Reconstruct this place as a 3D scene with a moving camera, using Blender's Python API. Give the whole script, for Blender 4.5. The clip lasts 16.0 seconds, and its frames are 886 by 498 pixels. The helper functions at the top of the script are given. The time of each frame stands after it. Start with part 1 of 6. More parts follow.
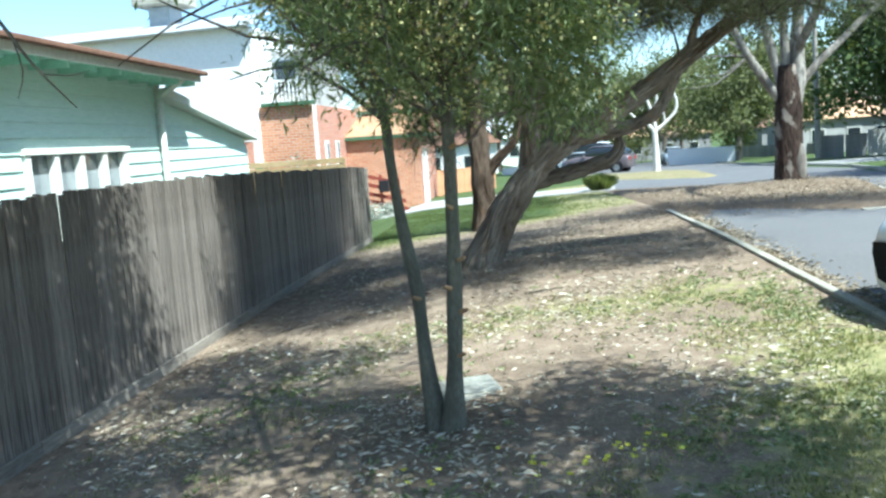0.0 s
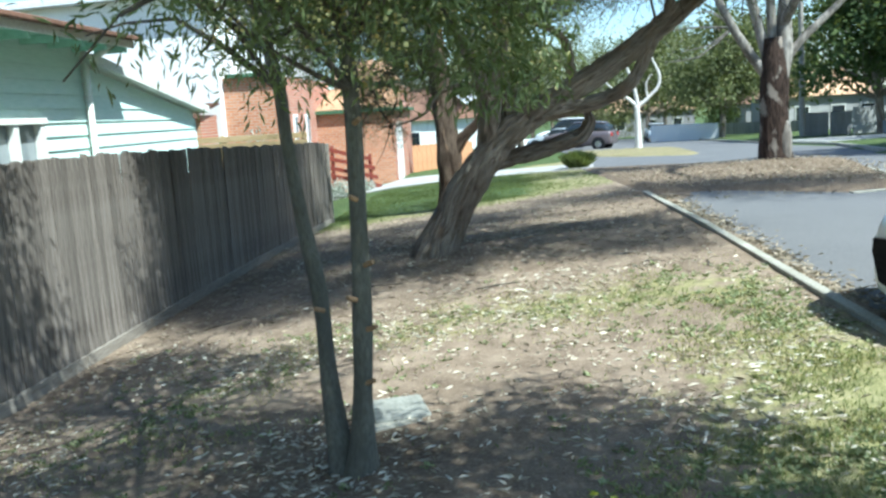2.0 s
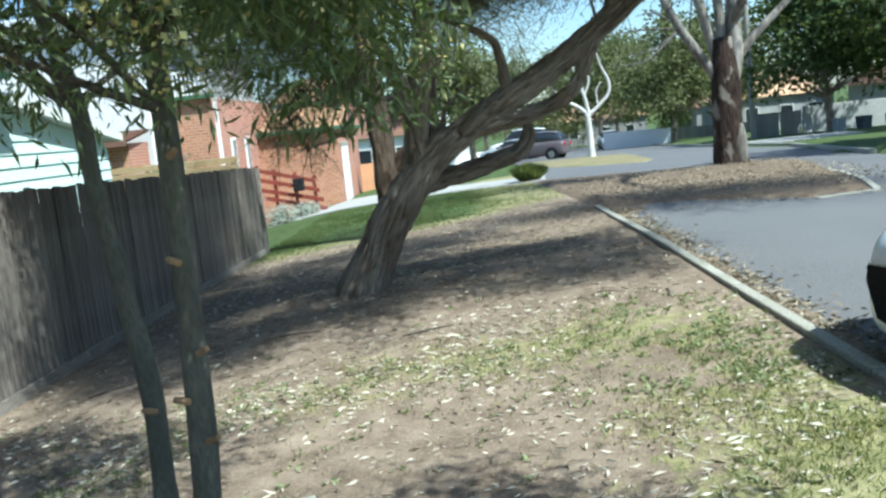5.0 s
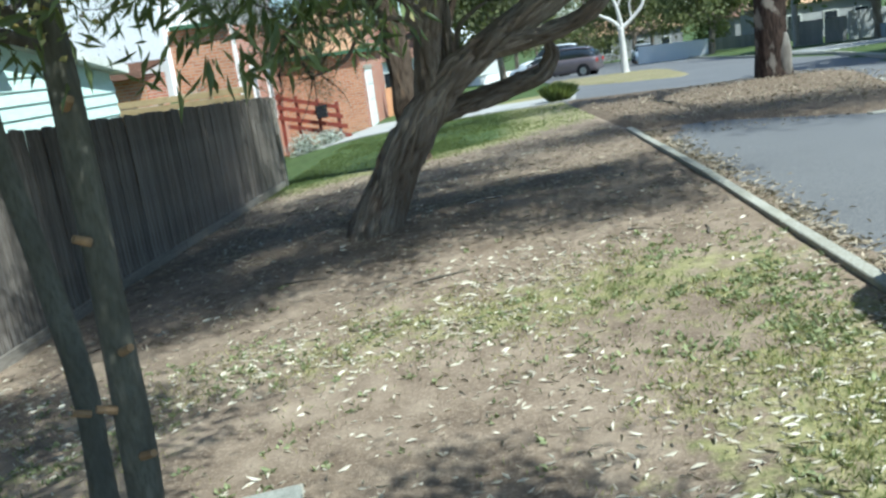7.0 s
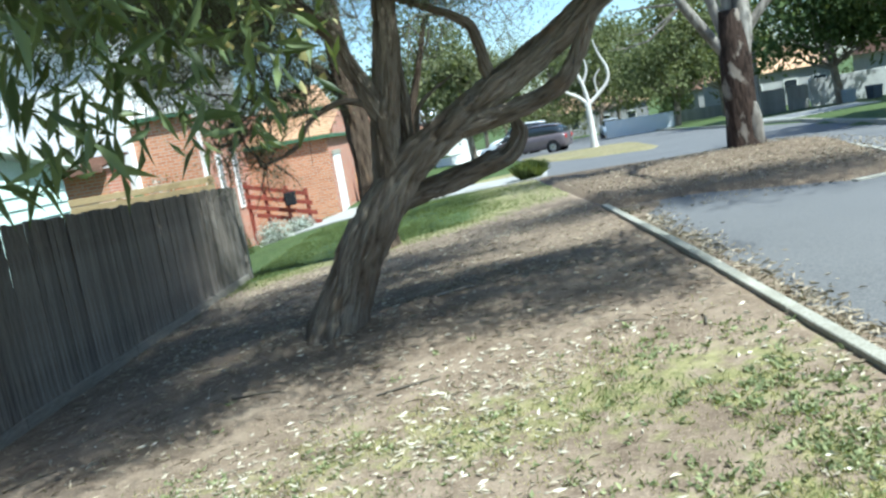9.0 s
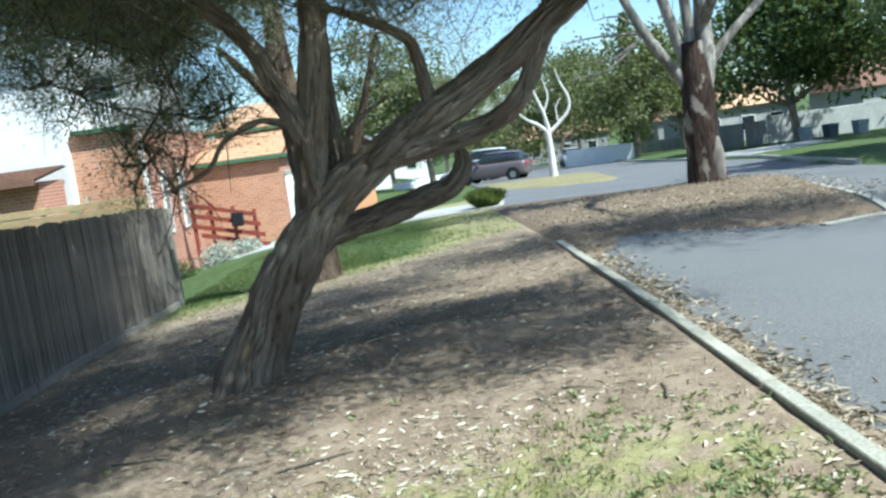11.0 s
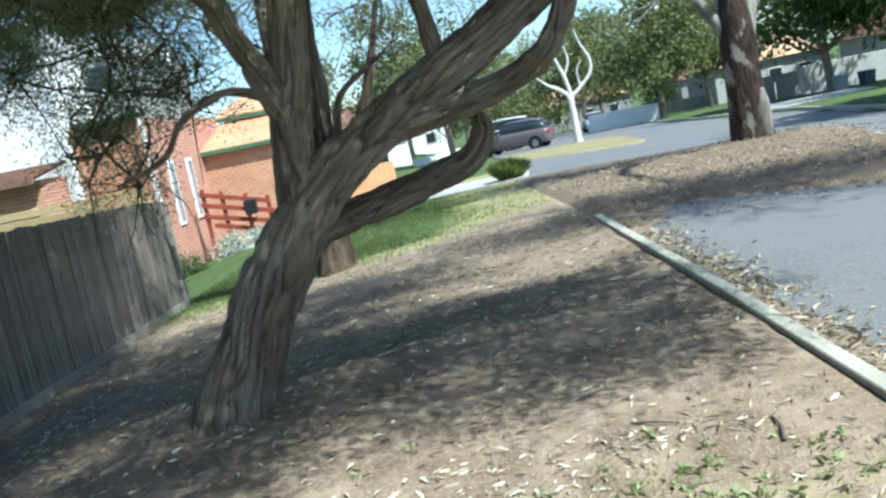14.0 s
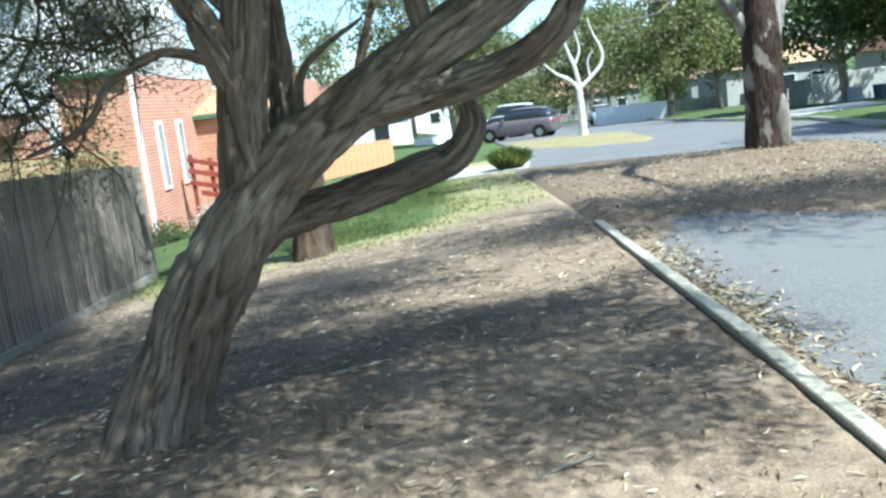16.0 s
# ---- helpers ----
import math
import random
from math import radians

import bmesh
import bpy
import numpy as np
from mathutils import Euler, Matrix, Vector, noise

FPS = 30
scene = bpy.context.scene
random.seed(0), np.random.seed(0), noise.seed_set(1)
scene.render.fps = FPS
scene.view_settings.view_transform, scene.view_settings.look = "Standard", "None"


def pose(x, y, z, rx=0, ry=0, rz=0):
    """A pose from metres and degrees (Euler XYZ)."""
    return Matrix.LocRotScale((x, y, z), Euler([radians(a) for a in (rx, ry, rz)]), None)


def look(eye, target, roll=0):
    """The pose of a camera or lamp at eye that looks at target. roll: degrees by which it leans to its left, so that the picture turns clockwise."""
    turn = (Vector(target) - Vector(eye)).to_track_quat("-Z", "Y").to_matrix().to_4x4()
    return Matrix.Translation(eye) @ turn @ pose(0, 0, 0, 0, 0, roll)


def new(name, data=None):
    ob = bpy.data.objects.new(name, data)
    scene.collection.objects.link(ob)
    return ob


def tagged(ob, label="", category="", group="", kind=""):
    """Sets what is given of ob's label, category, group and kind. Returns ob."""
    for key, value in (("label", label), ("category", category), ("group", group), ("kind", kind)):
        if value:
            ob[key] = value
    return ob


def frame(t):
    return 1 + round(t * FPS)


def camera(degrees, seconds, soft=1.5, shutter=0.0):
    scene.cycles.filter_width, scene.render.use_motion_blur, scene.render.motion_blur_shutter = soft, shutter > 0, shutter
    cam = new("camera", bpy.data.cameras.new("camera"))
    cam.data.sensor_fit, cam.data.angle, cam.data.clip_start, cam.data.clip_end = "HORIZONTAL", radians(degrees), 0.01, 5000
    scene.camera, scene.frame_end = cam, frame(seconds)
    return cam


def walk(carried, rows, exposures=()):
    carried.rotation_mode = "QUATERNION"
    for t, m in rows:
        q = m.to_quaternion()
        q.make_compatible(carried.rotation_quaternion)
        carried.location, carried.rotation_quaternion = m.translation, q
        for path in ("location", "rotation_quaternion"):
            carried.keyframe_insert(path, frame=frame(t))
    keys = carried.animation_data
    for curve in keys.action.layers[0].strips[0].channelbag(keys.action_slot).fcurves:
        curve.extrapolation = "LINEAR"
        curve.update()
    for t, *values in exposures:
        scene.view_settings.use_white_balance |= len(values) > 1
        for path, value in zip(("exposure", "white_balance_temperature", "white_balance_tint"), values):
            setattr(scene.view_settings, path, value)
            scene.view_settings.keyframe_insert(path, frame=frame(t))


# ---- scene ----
cam = camera(55.28, 16.0, soft=2.6)
# seconds, x, y, z, then the turn about x, y and z in degrees
ROWS = [
    (0.0, -0.000, 0.000, 1.651, 82.59, 3.78, 4.82),
    (0.5, 0.006, 0.243, 1.672, 82.64, 6.23, 3.46),
    (1.0, 0.058, 0.435, 1.653, 82.06, 8.61, 1.98),
    (1.5, 0.182, 0.774, 1.644, 80.73, 1.45, 3.47),
    (2.0, 0.284, 1.005, 1.624, 80.84, 3.35, 3.80),
    (2.5, 0.309, 1.280, 1.636, 83.07, 4.06, 0.81),
    (3.0, 0.352, 1.524, 1.614, 86.91, 7.17, -1.89),
    (3.5, 0.377, 1.649, 1.625, 86.52, 6.67, -1.68),
    (4.0, 0.511, 1.818, 1.643, 86.74, 1.18, -0.30),
    (4.5, 0.585, 1.959, 1.612, 86.64, 3.40, 0.12),
    (5.0, 0.544, 2.096, 1.616, 81.60, 5.70, 0.80),
    (7.5, 0.717, 2.848, 1.624, 76.51, 7.35, 3.06),
    (8.0, 0.735, 3.001, 1.608, 77.27, 4.92, 1.50),
    (8.5, 0.711, 3.235, 1.633, 81.71, 7.47, 1.02),
    (9.0, 0.740, 3.378, 1.609, 81.58, 9.70, 0.84),
    (11.5, 0.952, 4.283, 1.607, 82.87, 7.64, -2.20),
    (12.0, 0.952, 4.357, 1.597, 80.55, 8.94, -2.46),
    (12.5, 1.019, 4.590, 1.603, 82.58, 7.42, -0.08),
    (13.0, 1.061, 4.846, 1.603, 81.58, 5.05, 0.78),
    (13.5, 1.045, 5.123, 1.560, 81.74, 6.95, 0.32),
    (14.0, 0.995, 5.354, 1.550, 81.20, 11.04, -0.37),
    (14.5, 1.052, 5.548, 1.531, 80.30, 11.62, -3.91),
    (15.0, 1.155, 5.776, 1.581, 80.07, 8.11, -3.16),
    (15.5, 1.157, 5.875, 1.591, 79.59, 7.56, 0.17),
    (16.0, 1.115, 6.145, 1.562, 79.96, 6.63, 0.08),
]
EXPOSURES = [(0.0, 1.38, 5450.0, -3.0), (1.5, 1.16, 5450.0, -3.0), (3.5, 1.15, 5450.0, -3.0), (4.5, 1.24, 5450.0, -3.0), (5.0, 0.91, 5450.0, -3.0), (7.5, 0.77, 5450.0, -3.0), (8.5, 0.88, 5450.0, -3.0), (9.0, 1.07, 5450.0, -3.0), (12.5, 1.00, 5450.0, -3.0), (13.0, 1.09, 5450.0, -3.0), (14.5, 1.14, 5450.0, -3.0), (15.0, 1.10, 5450.0, -3.0), (16.0, 1.46, 5450.0, -3.0)]
walk(cam, [(t, pose(x, y, z, rx, ry, rz)) for t, x, y, z, rx, ry, rz in ROWS], EXPOSURES)

# ---- sky and sun ----
SUN_WAY = Vector((0.46, -0.38, 0.80)).normalized()      # towards the sun
world = bpy.data.worlds.new("sky")
scene.world = world
world.use_nodes = True
sky = world.node_tree.nodes.new("ShaderNodeTexSky")
sky.sky_type, sky.sun_disc = "NISHITA", False
sky.sun_elevation = math.asin(SUN_WAY.z)
sky.sun_rotation = math.atan2(SUN_WAY.x, SUN_WAY.y)
sky.air_density, sky.dust_density, sky.ozone_density = 1.0, 0.8, 2.0
back = world.node_tree.nodes["Background"]
back.inputs["Strength"].default_value = 0.10
world.node_tree.links.new(sky.outputs["Color"], back.inputs["Color"])
sun = new("sun", bpy.data.lights.new("sun", "SUN"))
sun.data.energy, sun.data.angle, sun.data.color = 5.0, radians(0.6), (1.0, 0.945, 0.86)
sun.matrix_world = look(SUN_WAY * 60, (0, 0, 0))

# ---- materials ----
def material(name, rough=0.8, metal=0.0, spec=0.4):
    m = bpy.data.materials.new(name)
    m.use_nodes = True
    b = m.node_tree.nodes["Principled BSDF"]
    b.inputs["Roughness"].default_value = rough
    b.inputs["Metallic"].default_value = metal
    b.inputs["Specular IOR Level"].default_value = spec
    return m, m.node_tree.nodes, m.node_tree.links, b


def add_noise(n, l, scale, detail=4.0, stretch=(1, 1, 1), coord="Object", rough=0.6):
    tc, mp, no = n.new("ShaderNodeTexCoord"), n.new("ShaderNodeMapping"), n.new("ShaderNodeTexNoise")
    mp.inputs["Scale"].default_value = stretch
    no.inputs["Scale"].default_value, no.inputs["Detail"].default_value, no.inputs["Roughness"].default_value = scale, detail, rough
    if coord == "along":
        at = n.new("ShaderNodeAttribute")
        at.attribute_name = "along"
        l.new(at.outputs["Vector"], mp.inputs["Vector"])
    else:
        l.new(tc.outputs[coord], mp.inputs["Vector"])
    l.new(mp.outputs["Vector"], no.inputs["Vector"])
    return no.outputs["Fac"]


def add_ramp(n, l, fac, stops):
    r = n.new("ShaderNodeValToRGB")
    while len(r.color_ramp.elements) < len(stops):
        r.color_ramp.elements.new(0.5)
    for e, (p, c) in zip(r.color_ramp.elements, stops):
        e.position, e.color = p, (*c, 1)
    l.new(fac, r.inputs["Fac"])
    return r.outputs["Color"]


def add_mix(n, l, fac, a, b, mode="MIX"):
    x = n.new("ShaderNodeMix")
    x.data_type, x.blend_type = "RGBA", mode
    for sock, v in ((x.inputs["Factor"], fac), (x.inputs["A"], a), (x.inputs["B"], b)):
        if isinstance(v, (int, float)):
            sock.default_value = v
        elif isinstance(v, tuple):
            sock.default_value = (*v, 1)
        else:
            l.new(v, sock)
    return x.outputs["Result"]


def add_bump(n, l, b, height, strength, distance):
    u = n.new("ShaderNodeBump")
    u.inputs["Strength"].default_value, u.inputs["Distance"].default_value = strength, distance
    l.new(height, u.inputs["Height"])
    l.new(u.outputs["Normal"], b.inputs["Normal"])


def two_scale(name, c1, c2, c3, big=1.5, fine=30.0, stretch=(1, 1, 1), rough=0.8, bump=0.3, dist=0.01, metal=0.0, vary=0.0, spec=0.4):
    """A surface with broad stains between c1 and c2, fine grain towards c3, and fine relief."""
    m, n, l, b = material(name, rough, metal, spec)
    broad = add_noise(n, l, big, 3.0, stretch)
    grain = add_noise(n, l, fine, 5.0, stretch)
    col = add_ramp(n, l, broad, [(0.35, c1), (0.65, c2)])
    col = add_mix(n, l, add_ramp(n, l, grain, [(0.42, (0, 0, 0)), (0.72, (1, 1, 1))]), col, c3)
    if vary:
        oi = n.new("ShaderNodeObjectInfo")
        col = add_mix(n, l, vary, col, add_ramp(n, l, oi.outputs["Random"], [(0.0, (0.25, 0.25, 0.25)), (1.0, (1.0, 1.0, 1.0))]), "MULTIPLY")
    l.new(col, b.inputs["Base Color"])
    add_bump(n, l, b, grain, bump, dist)
    return m


def fissured(name, dark, light, crack):
    """Old stringy bark in long strips; the cracks follow the folds of the mesh."""
    m, n, l, b = material(name, 0.95, 0, 0.1)
    tone = add_noise(n, l, 2.6, 5, (1.5, 1.5, 0.6), "along")
    fibre = add_noise(n, l, 34.0, 5, (3.0, 3.0, 0.30), "along")
    col = add_ramp(n, l, tone, [(0.36, dark), (0.60, light)])
    col = add_mix(n, l, add_ramp(n, l, fibre, [(0.36, (0.75, 0.75, 0.75)), (0.62, (0, 0, 0))]), col, dark)
    col = add_mix(n, l, add_ramp(n, l, add_noise(n, l, 5.0, 3, (1, 1, 0.5), "along"), [(0.56, (0, 0, 0)), (0.72, (0.55, 0.55, 0.55))]), col, (0.27, 0.165, 0.095))
    at = n.new("ShaderNodeAttribute")
    at.attribute_name = "crack"
    l.new(add_mix(n, l, at.outputs["Fac"], col, crack), b.inputs["Base Color"])
    add_bump(n, l, b, fibre, 0.9, 0.02)
    return m


def peeling(name, rough_dark, rough_light, smooth_pale):
    """Dark flaking bark that has come away in ragged patches over pale smooth wood."""
    m, n, l, b = material(name, 0.92, 0, 0.12)
    grain = add_noise(n, l, 9.0, 6, (2.2, 2.2, 0.6))
    col = add_ramp(n, l, grain, [(0.35, rough_dark), (0.65, rough_light)])
    bare = add_ramp(n, l, add_noise(n, l, 2.1, 6, (1.6, 1.6, 0.75)), [(0.56, (0, 0, 0)), (0.62, (1, 1, 1))])
    pale = add_mix(n, l, add_ramp(n, l, grain, [(0.5, (0, 0, 0)), (0.7, (1, 1, 1))]), smooth_pale, tuple(c * 0.6 for c in smooth_pale))
    l.new(add_mix(n, l, bare, col, pale), b.inputs["Base Color"])
    add_bump(n, l, b, grain, 0.9, 0.04)
    return m


def leafy(name, dark, light, rough=0.5, through_it=0.35, spec=0.4):
    """Leaves: one tone a leaf, some light let through."""
    m, n, l, b = material(name, rough, 0, spec)
    g = n.new("ShaderNodeNewGeometry")
    col = add_ramp(n, l, g.outputs["Random Per Island"], [(0.0, dark), (0.75, light), (1.0, tuple(min(1, c * 1.35) for c in light))])
    l.new(col, b.inputs["Base Color"])
    tr, mx = n.new("ShaderNodeBsdfTranslucent"), n.new("ShaderNodeMixShader")
    l.new(add_mix(n, l, 0.5, col, (0.35, 0.40, 0.06)), tr.inputs["Color"])
    mx.inputs["Fac"].default_value = through_it
    l.new(b.outputs["BSDF"], mx.inputs[1])
    l.new(tr.outputs["BSDF"], mx.inputs[2])
    l.new(mx.outputs["Shader"], n["Material Output"].inputs["Surface"])
    return m


def plain(name, colour, rough=0.5, metal=0.0, spec=0.5):
    m, n, l, b = material(name, rough, metal, spec)
    no = add_noise(n, l, 6.0, 3.0)
    c2 = tuple(c * 0.85 for c in colour)
    l.new(add_ramp(n, l, no, [(0.35, c2), (0.7, colour)]), b.inputs["Base Color"])
    return m


def make_ground_mat():
    m, n, l, b = material("earth_and_turf", 0.95, 0, 0.2)
    turf, leaf = n.new("ShaderNodeAttribute"), n.new("ShaderNodeAttribute")
    turf.attribute_name, leaf.attribute_name = "turf", "mulch"
    broad, mid, fine = add_noise(n, l, 0.55, 4), add_noise(n, l, 4.0, 6), add_noise(n, l, 55.0, 5)
    dirt = add_ramp(n, l, mid, [(0.30, (0.145, 0.105, 0.075)), (0.50, (0.250, 0.190, 0.138)), (0.72, (0.38, 0.300, 0.222))])
    dirt = add_mix(n, l, add_ramp(n, l, fine, [(0.50, (0, 0, 0)), (0.70, (0.8, 0.8, 0.8))]), dirt, (0.43, 0.345, 0.255))
    grass = add_ramp(n, l, add_noise(n, l, 9.0, 6), [(0.28, (0.09, 0.105, 0.04)), (0.5, (0.245, 0.235, 0.105)), (0.75, (0.44, 0.39, 0.22))])
    grass = add_mix(n, l, add_ramp(n, l, fine, [(0.45, (0, 0, 0)), (0.75, (1, 1, 1))]), grass, (0.40, 0.36, 0.17))
    lush = add_ramp(n, l, add_noise(n, l, 5.0, 6), [(0.3, (0.045, 0.072, 0.022)), (0.6, (0.090, 0.125, 0.042)), (0.8, (0.20, 0.20, 0.085))])
    grass = add_mix(n, l, add_ramp(n, l, turf.outputs["Fac"], [(0.76, (0, 0, 0)), (0.90, (1, 1, 1))]), grass, lush)
    edge = n.new("ShaderNodeMath")
    edge.operation = "ADD"
    l.new(turf.outputs["Fac"], edge.inputs[0])
    wob = n.new("ShaderNodeMath")
    wob.operation = "MULTIPLY_ADD"
    l.new(add_noise(n, l, 7.0, 6), wob.inputs[0])
    wob.inputs[1].default_value, wob.inputs[2].default_value = 1.6, -0.8
    l.new(wob.outputs[0], edge.inputs[1])
    col = add_mix(n, l, add_ramp(n, l, edge.outputs[0], [(0.35, (0, 0, 0)), (0.62, (1, 1, 1))]), dirt, grass)
    mulch = add_ramp(n, l, add_noise(n, l, 38.0, 6), [(0.32, (0.06, 0.042, 0.030)), (0.52, (0.165, 0.118, 0.078)), (0.72, (0.42, 0.34, 0.235))])
    col = add_mix(n, l, leaf.outputs["Fac"], col, mulch)
    col = add_mix(n, l, 0.5, col, add_ramp(n, l, broad, [(0.3, (0.62, 0.60, 0.58)), (0.65, (1, 1, 1))]), "MULTIPLY")
    l.new(col, b.inputs["Base Color"])
    add_bump(n, l, b, fine, 0.6, 0.02)
    return m


def brick_mat(name, c1, c2, mortar, axis):
    """Brickwork laid along x (axis 0) or along y (axis 1)."""
    m, n, l, b = material(name, 0.9, 0, 0.2)
    tc, sp, cb, br = n.new("ShaderNodeTexCoord"), n.new("ShaderNodeSeparateXYZ"), n.new("ShaderNodeCombineXYZ"), n.new("ShaderNodeTexBrick")
    l.new(tc.outputs["Object"], sp.inputs[0])
    l.new(sp.outputs[axis], cb.inputs[0])
    l.new(sp.outputs[2], cb.inputs[1])
    l.new(cb.outputs[0], br.inputs["Vector"])
    br.inputs["Scale"].default_value, br.inputs["Mortar Size"].default_value = 1.0, 0.011
    br.inputs["Brick Width"].default_value, br.inputs["Row Height"].default_value = 0.24, 0.086
    br.inputs["Color1"].default_value, br.inputs["Color2"].default_value, br.inputs["Mortar"].default_value = (*c1, 1), (*c2, 1), (*mortar, 1)
    stain = add_ramp(n, l, add_noise(n, l, 0.9, 5), [(0.3, (0.72, 0.70, 0.68)), (0.7, (1, 1, 1))])
    l.new(add_mix(n, l, 0.7, br.outputs["Color"], stain, "MULTIPLY"), b.inputs["Base Color"])
    add_bump(n, l, b, br.outputs["Fac"], -0.4, 0.01)
    return m


GROUND = make_ground_mat()
ASPHALT = two_scale("asphalt", (0.092, 0.092, 0.095), (0.122, 0.121, 0.122), (0.19, 0.185, 0.18), 0.35, 60.0, rough=0.9, bump=0.4, dist=0.006)
CONCRETE = two_scale("concrete", (0.33, 0.315, 0.255), (0.43, 0.41, 0.345), (0.25, 0.235, 0.19), 3.0, 45.0, rough=0.9, bump=0.3, dist=0.005, vary=0.15)
# Pit lid: concrete darkened in colour for the shade it lies in.
LIDSTONE = two_scale("shade_dark_lid_concrete", (0.23, 0.23, 0.20), (0.31, 0.31, 0.27), (0.17, 0.17, 0.145), 8.0, 40.0, rough=0.9)
PATHWAY = two_scale("pale_concrete", (0.36, 0.35, 0.32), (0.44, 0.42, 0.385), (0.30, 0.29, 0.265), 1.2, 30.0, rough=0.9)
PALING = two_scale("weathered_paling", (0.100, 0.080, 0.065), (0.190, 0.163, 0.140), (0.34, 0.305, 0.265), 2.2, 26.0, (6, 6, 0.35), rough=0.92, bump=0.5, dist=0.006, vary=0.55, spec=0.15)
PLINTH = two_scale("weathered_plinth", (0.18, 0.155, 0.125), (0.27, 0.24, 0.20), (0.34, 0.31, 0.27), 2.0, 20.0, (3, 0.4, 6), rough=0.92, bump=0.5, dist=0.005, vary=0.3, spec=0.15)
BARK_THIN = two_scale("young_bark", (0.105, 0.098, 0.078), (0.165, 0.155, 0.125), (0.085, 0.080, 0.060), 6.0, 40.0, (2, 2, 0.6), rough=0.9, bump=0.5, dist=0.006, spec=0.15)
BARK_PAPER = fissured("stringy_bark", (0.165, 0.128, 0.096), (0.38, 0.33, 0.27), (0.045, 0.032, 0.023))
BARK_RED = peeling("flaking_dark_bark", (0.022, 0.016, 0.013), (0.072, 0.048, 0.037), (0.27, 0.23, 0.19))
BARK_BROWN = fissured("dark_stringy_bark", (0.060, 0.042, 0.030), (0.155, 0.118, 0.088), (0.018, 0.012, 0.009))
BARK_SMOOTH = two_scale("smooth_gum_bark", (0.15, 0.13, 0.108), (0.33, 0.30, 0.26), (0.085, 0.07, 0.055), 1.6, 9.0, (1.5, 1.5, 0.5), rough=0.8, bump=0.25, dist=0.01)
BARK_WHITE = two_scale("pale_trunk", (0.48, 0.46, 0.43), (0.66, 0.64, 0.61), (0.45, 0.42, 0.38), 2.0, 12.0, rough=0.8)
TWIG = two_scale("twig_bark", (0.06, 0.048, 0.038), (0.10, 0.085, 0.065), (0.15, 0.13, 0.10), 8.0, 40.0, rough=0.9)
CUTWOOD = two_scale("cut_wood", (0.30, 0.18, 0.09), (0.40, 0.25, 0.13), (0.28, 0.18, 0.10), 20.0, 60.0, rough=0.8)
LEAF_WATTLE = leafy("wattle_leaf", (0.036, 0.064, 0.026), (0.175, 0.22, 0.095), 0.40, 0.38)
LEAF_FINE = leafy("tea_tree_leaf", (0.075, 0.090, 0.066), (0.19, 0.20, 0.145), 0.6, 0.40)
LEAF_GUM = leafy("gum_leaf", (0.055, 0.065, 0.034), (0.145, 0.150, 0.072), 0.75, 0.25, 0.15)
LEAF_FAR = leafy("far_leaf", (0.045, 0.058, 0.030), (0.145, 0.155, 0.072), 0.85, 0.25, 0.1)
LEAF_DEEP = leafy("deep_green_leaf", (0.026, 0.046, 0.020), (0.080, 0.110, 0.044), 0.8, 0.25, 0.1)
LEAF_SILVER = leafy("silver_leaf", (0.24, 0.27, 0.22), (0.46, 0.48, 0.42), 0.7, 0.2)
BLADE = leafy("grass_blade", (0.060, 0.092, 0.026), (0.150, 0.185, 0.060), 0.6, 0.4)
BLADE_DRY = leafy("dry_grass_blade", (0.30, 0.27, 0.11), (0.47, 0.43, 0.20), 0.7, 0.35)
WEED = leafy("weed_leaf", (0.105, 0.135, 0.065), (0.30, 0.325, 0.17), 0.7, 0.35, 0.2)
LITTER = leafy("dry_leaf", (0.24, 0.19, 0.13), (0.58, 0.53, 0.42), 0.8, 0.1)
LITTER_BROWN = leafy("brown_dry_leaf", (0.13, 0.095, 0.062), (0.40, 0.335, 0.245), 0.8, 0.1)
BLOSSOM = leafy("pale_yellow_blossom", (0.36, 0.27, 0.08), (0.60, 0.56, 0.27), 0.8, 0.2)
YELLOW = leafy("yellow_petal", (0.65, 0.60, 0.05), (0.80, 0.76, 0.12), 0.6, 0.2)
BOARD_WHITE = two_scale("white_weatherboard", (0.74, 0.79, 0.76), (0.82, 0.86, 0.84), (0.66, 0.72, 0.69), 1.0, 14.0, (1, 0.4, 3), rough=0.6, bump=0.1, vary=0.08)
EAVE_GREEN = two_scale("pale_green_paint", (0.36, 0.62, 0.50), (0.44, 0.70, 0.58), (0.30, 0.54, 0.43), 1.5, 16.0, rough=0.6, bump=0.1)
TRIM_CREAM = two_scale("cream_trim_paint", (0.70, 0.71, 0.64), (0.78, 0.78, 0.72), (0.60, 0.60, 0.54), 1.5, 16.0, rough=0.6, bump=0.1)
RENDER_WHITE = two_scale("white_render", (0.80, 0.80, 0.79), (0.84, 0.84, 0.83), (0.74, 0.74, 0.73), 0.6, 12.0, rough=0.7, bump=0.1)
ROOF_WHITE = two_scale("pale_metal_roof", (0.70, 0.72, 0.74), (0.78, 0.79, 0.80), (0.62, 0.64, 0.66), 0.8, 10.0, rough=0.45, bump=0.1)
BRICK_X = brick_mat("red_brick_along_x", (0.43, 0.175, 0.090), (0.55, 0.255, 0.135), (0.46, 0.38, 0.30), 0)
BRICK_Y = brick_mat("red_brick_along_y", (0.40, 0.155, 0.095), (0.50, 0.205, 0.125), (0.44, 0.38, 0.33), 1)
TILE = two_scale("peach_roof_tile", (0.55, 0.34, 0.20), (0.64, 0.42, 0.26), (0.46, 0.27, 0.15), 1.0, 14.0, rough=0.85, vary=0.15)
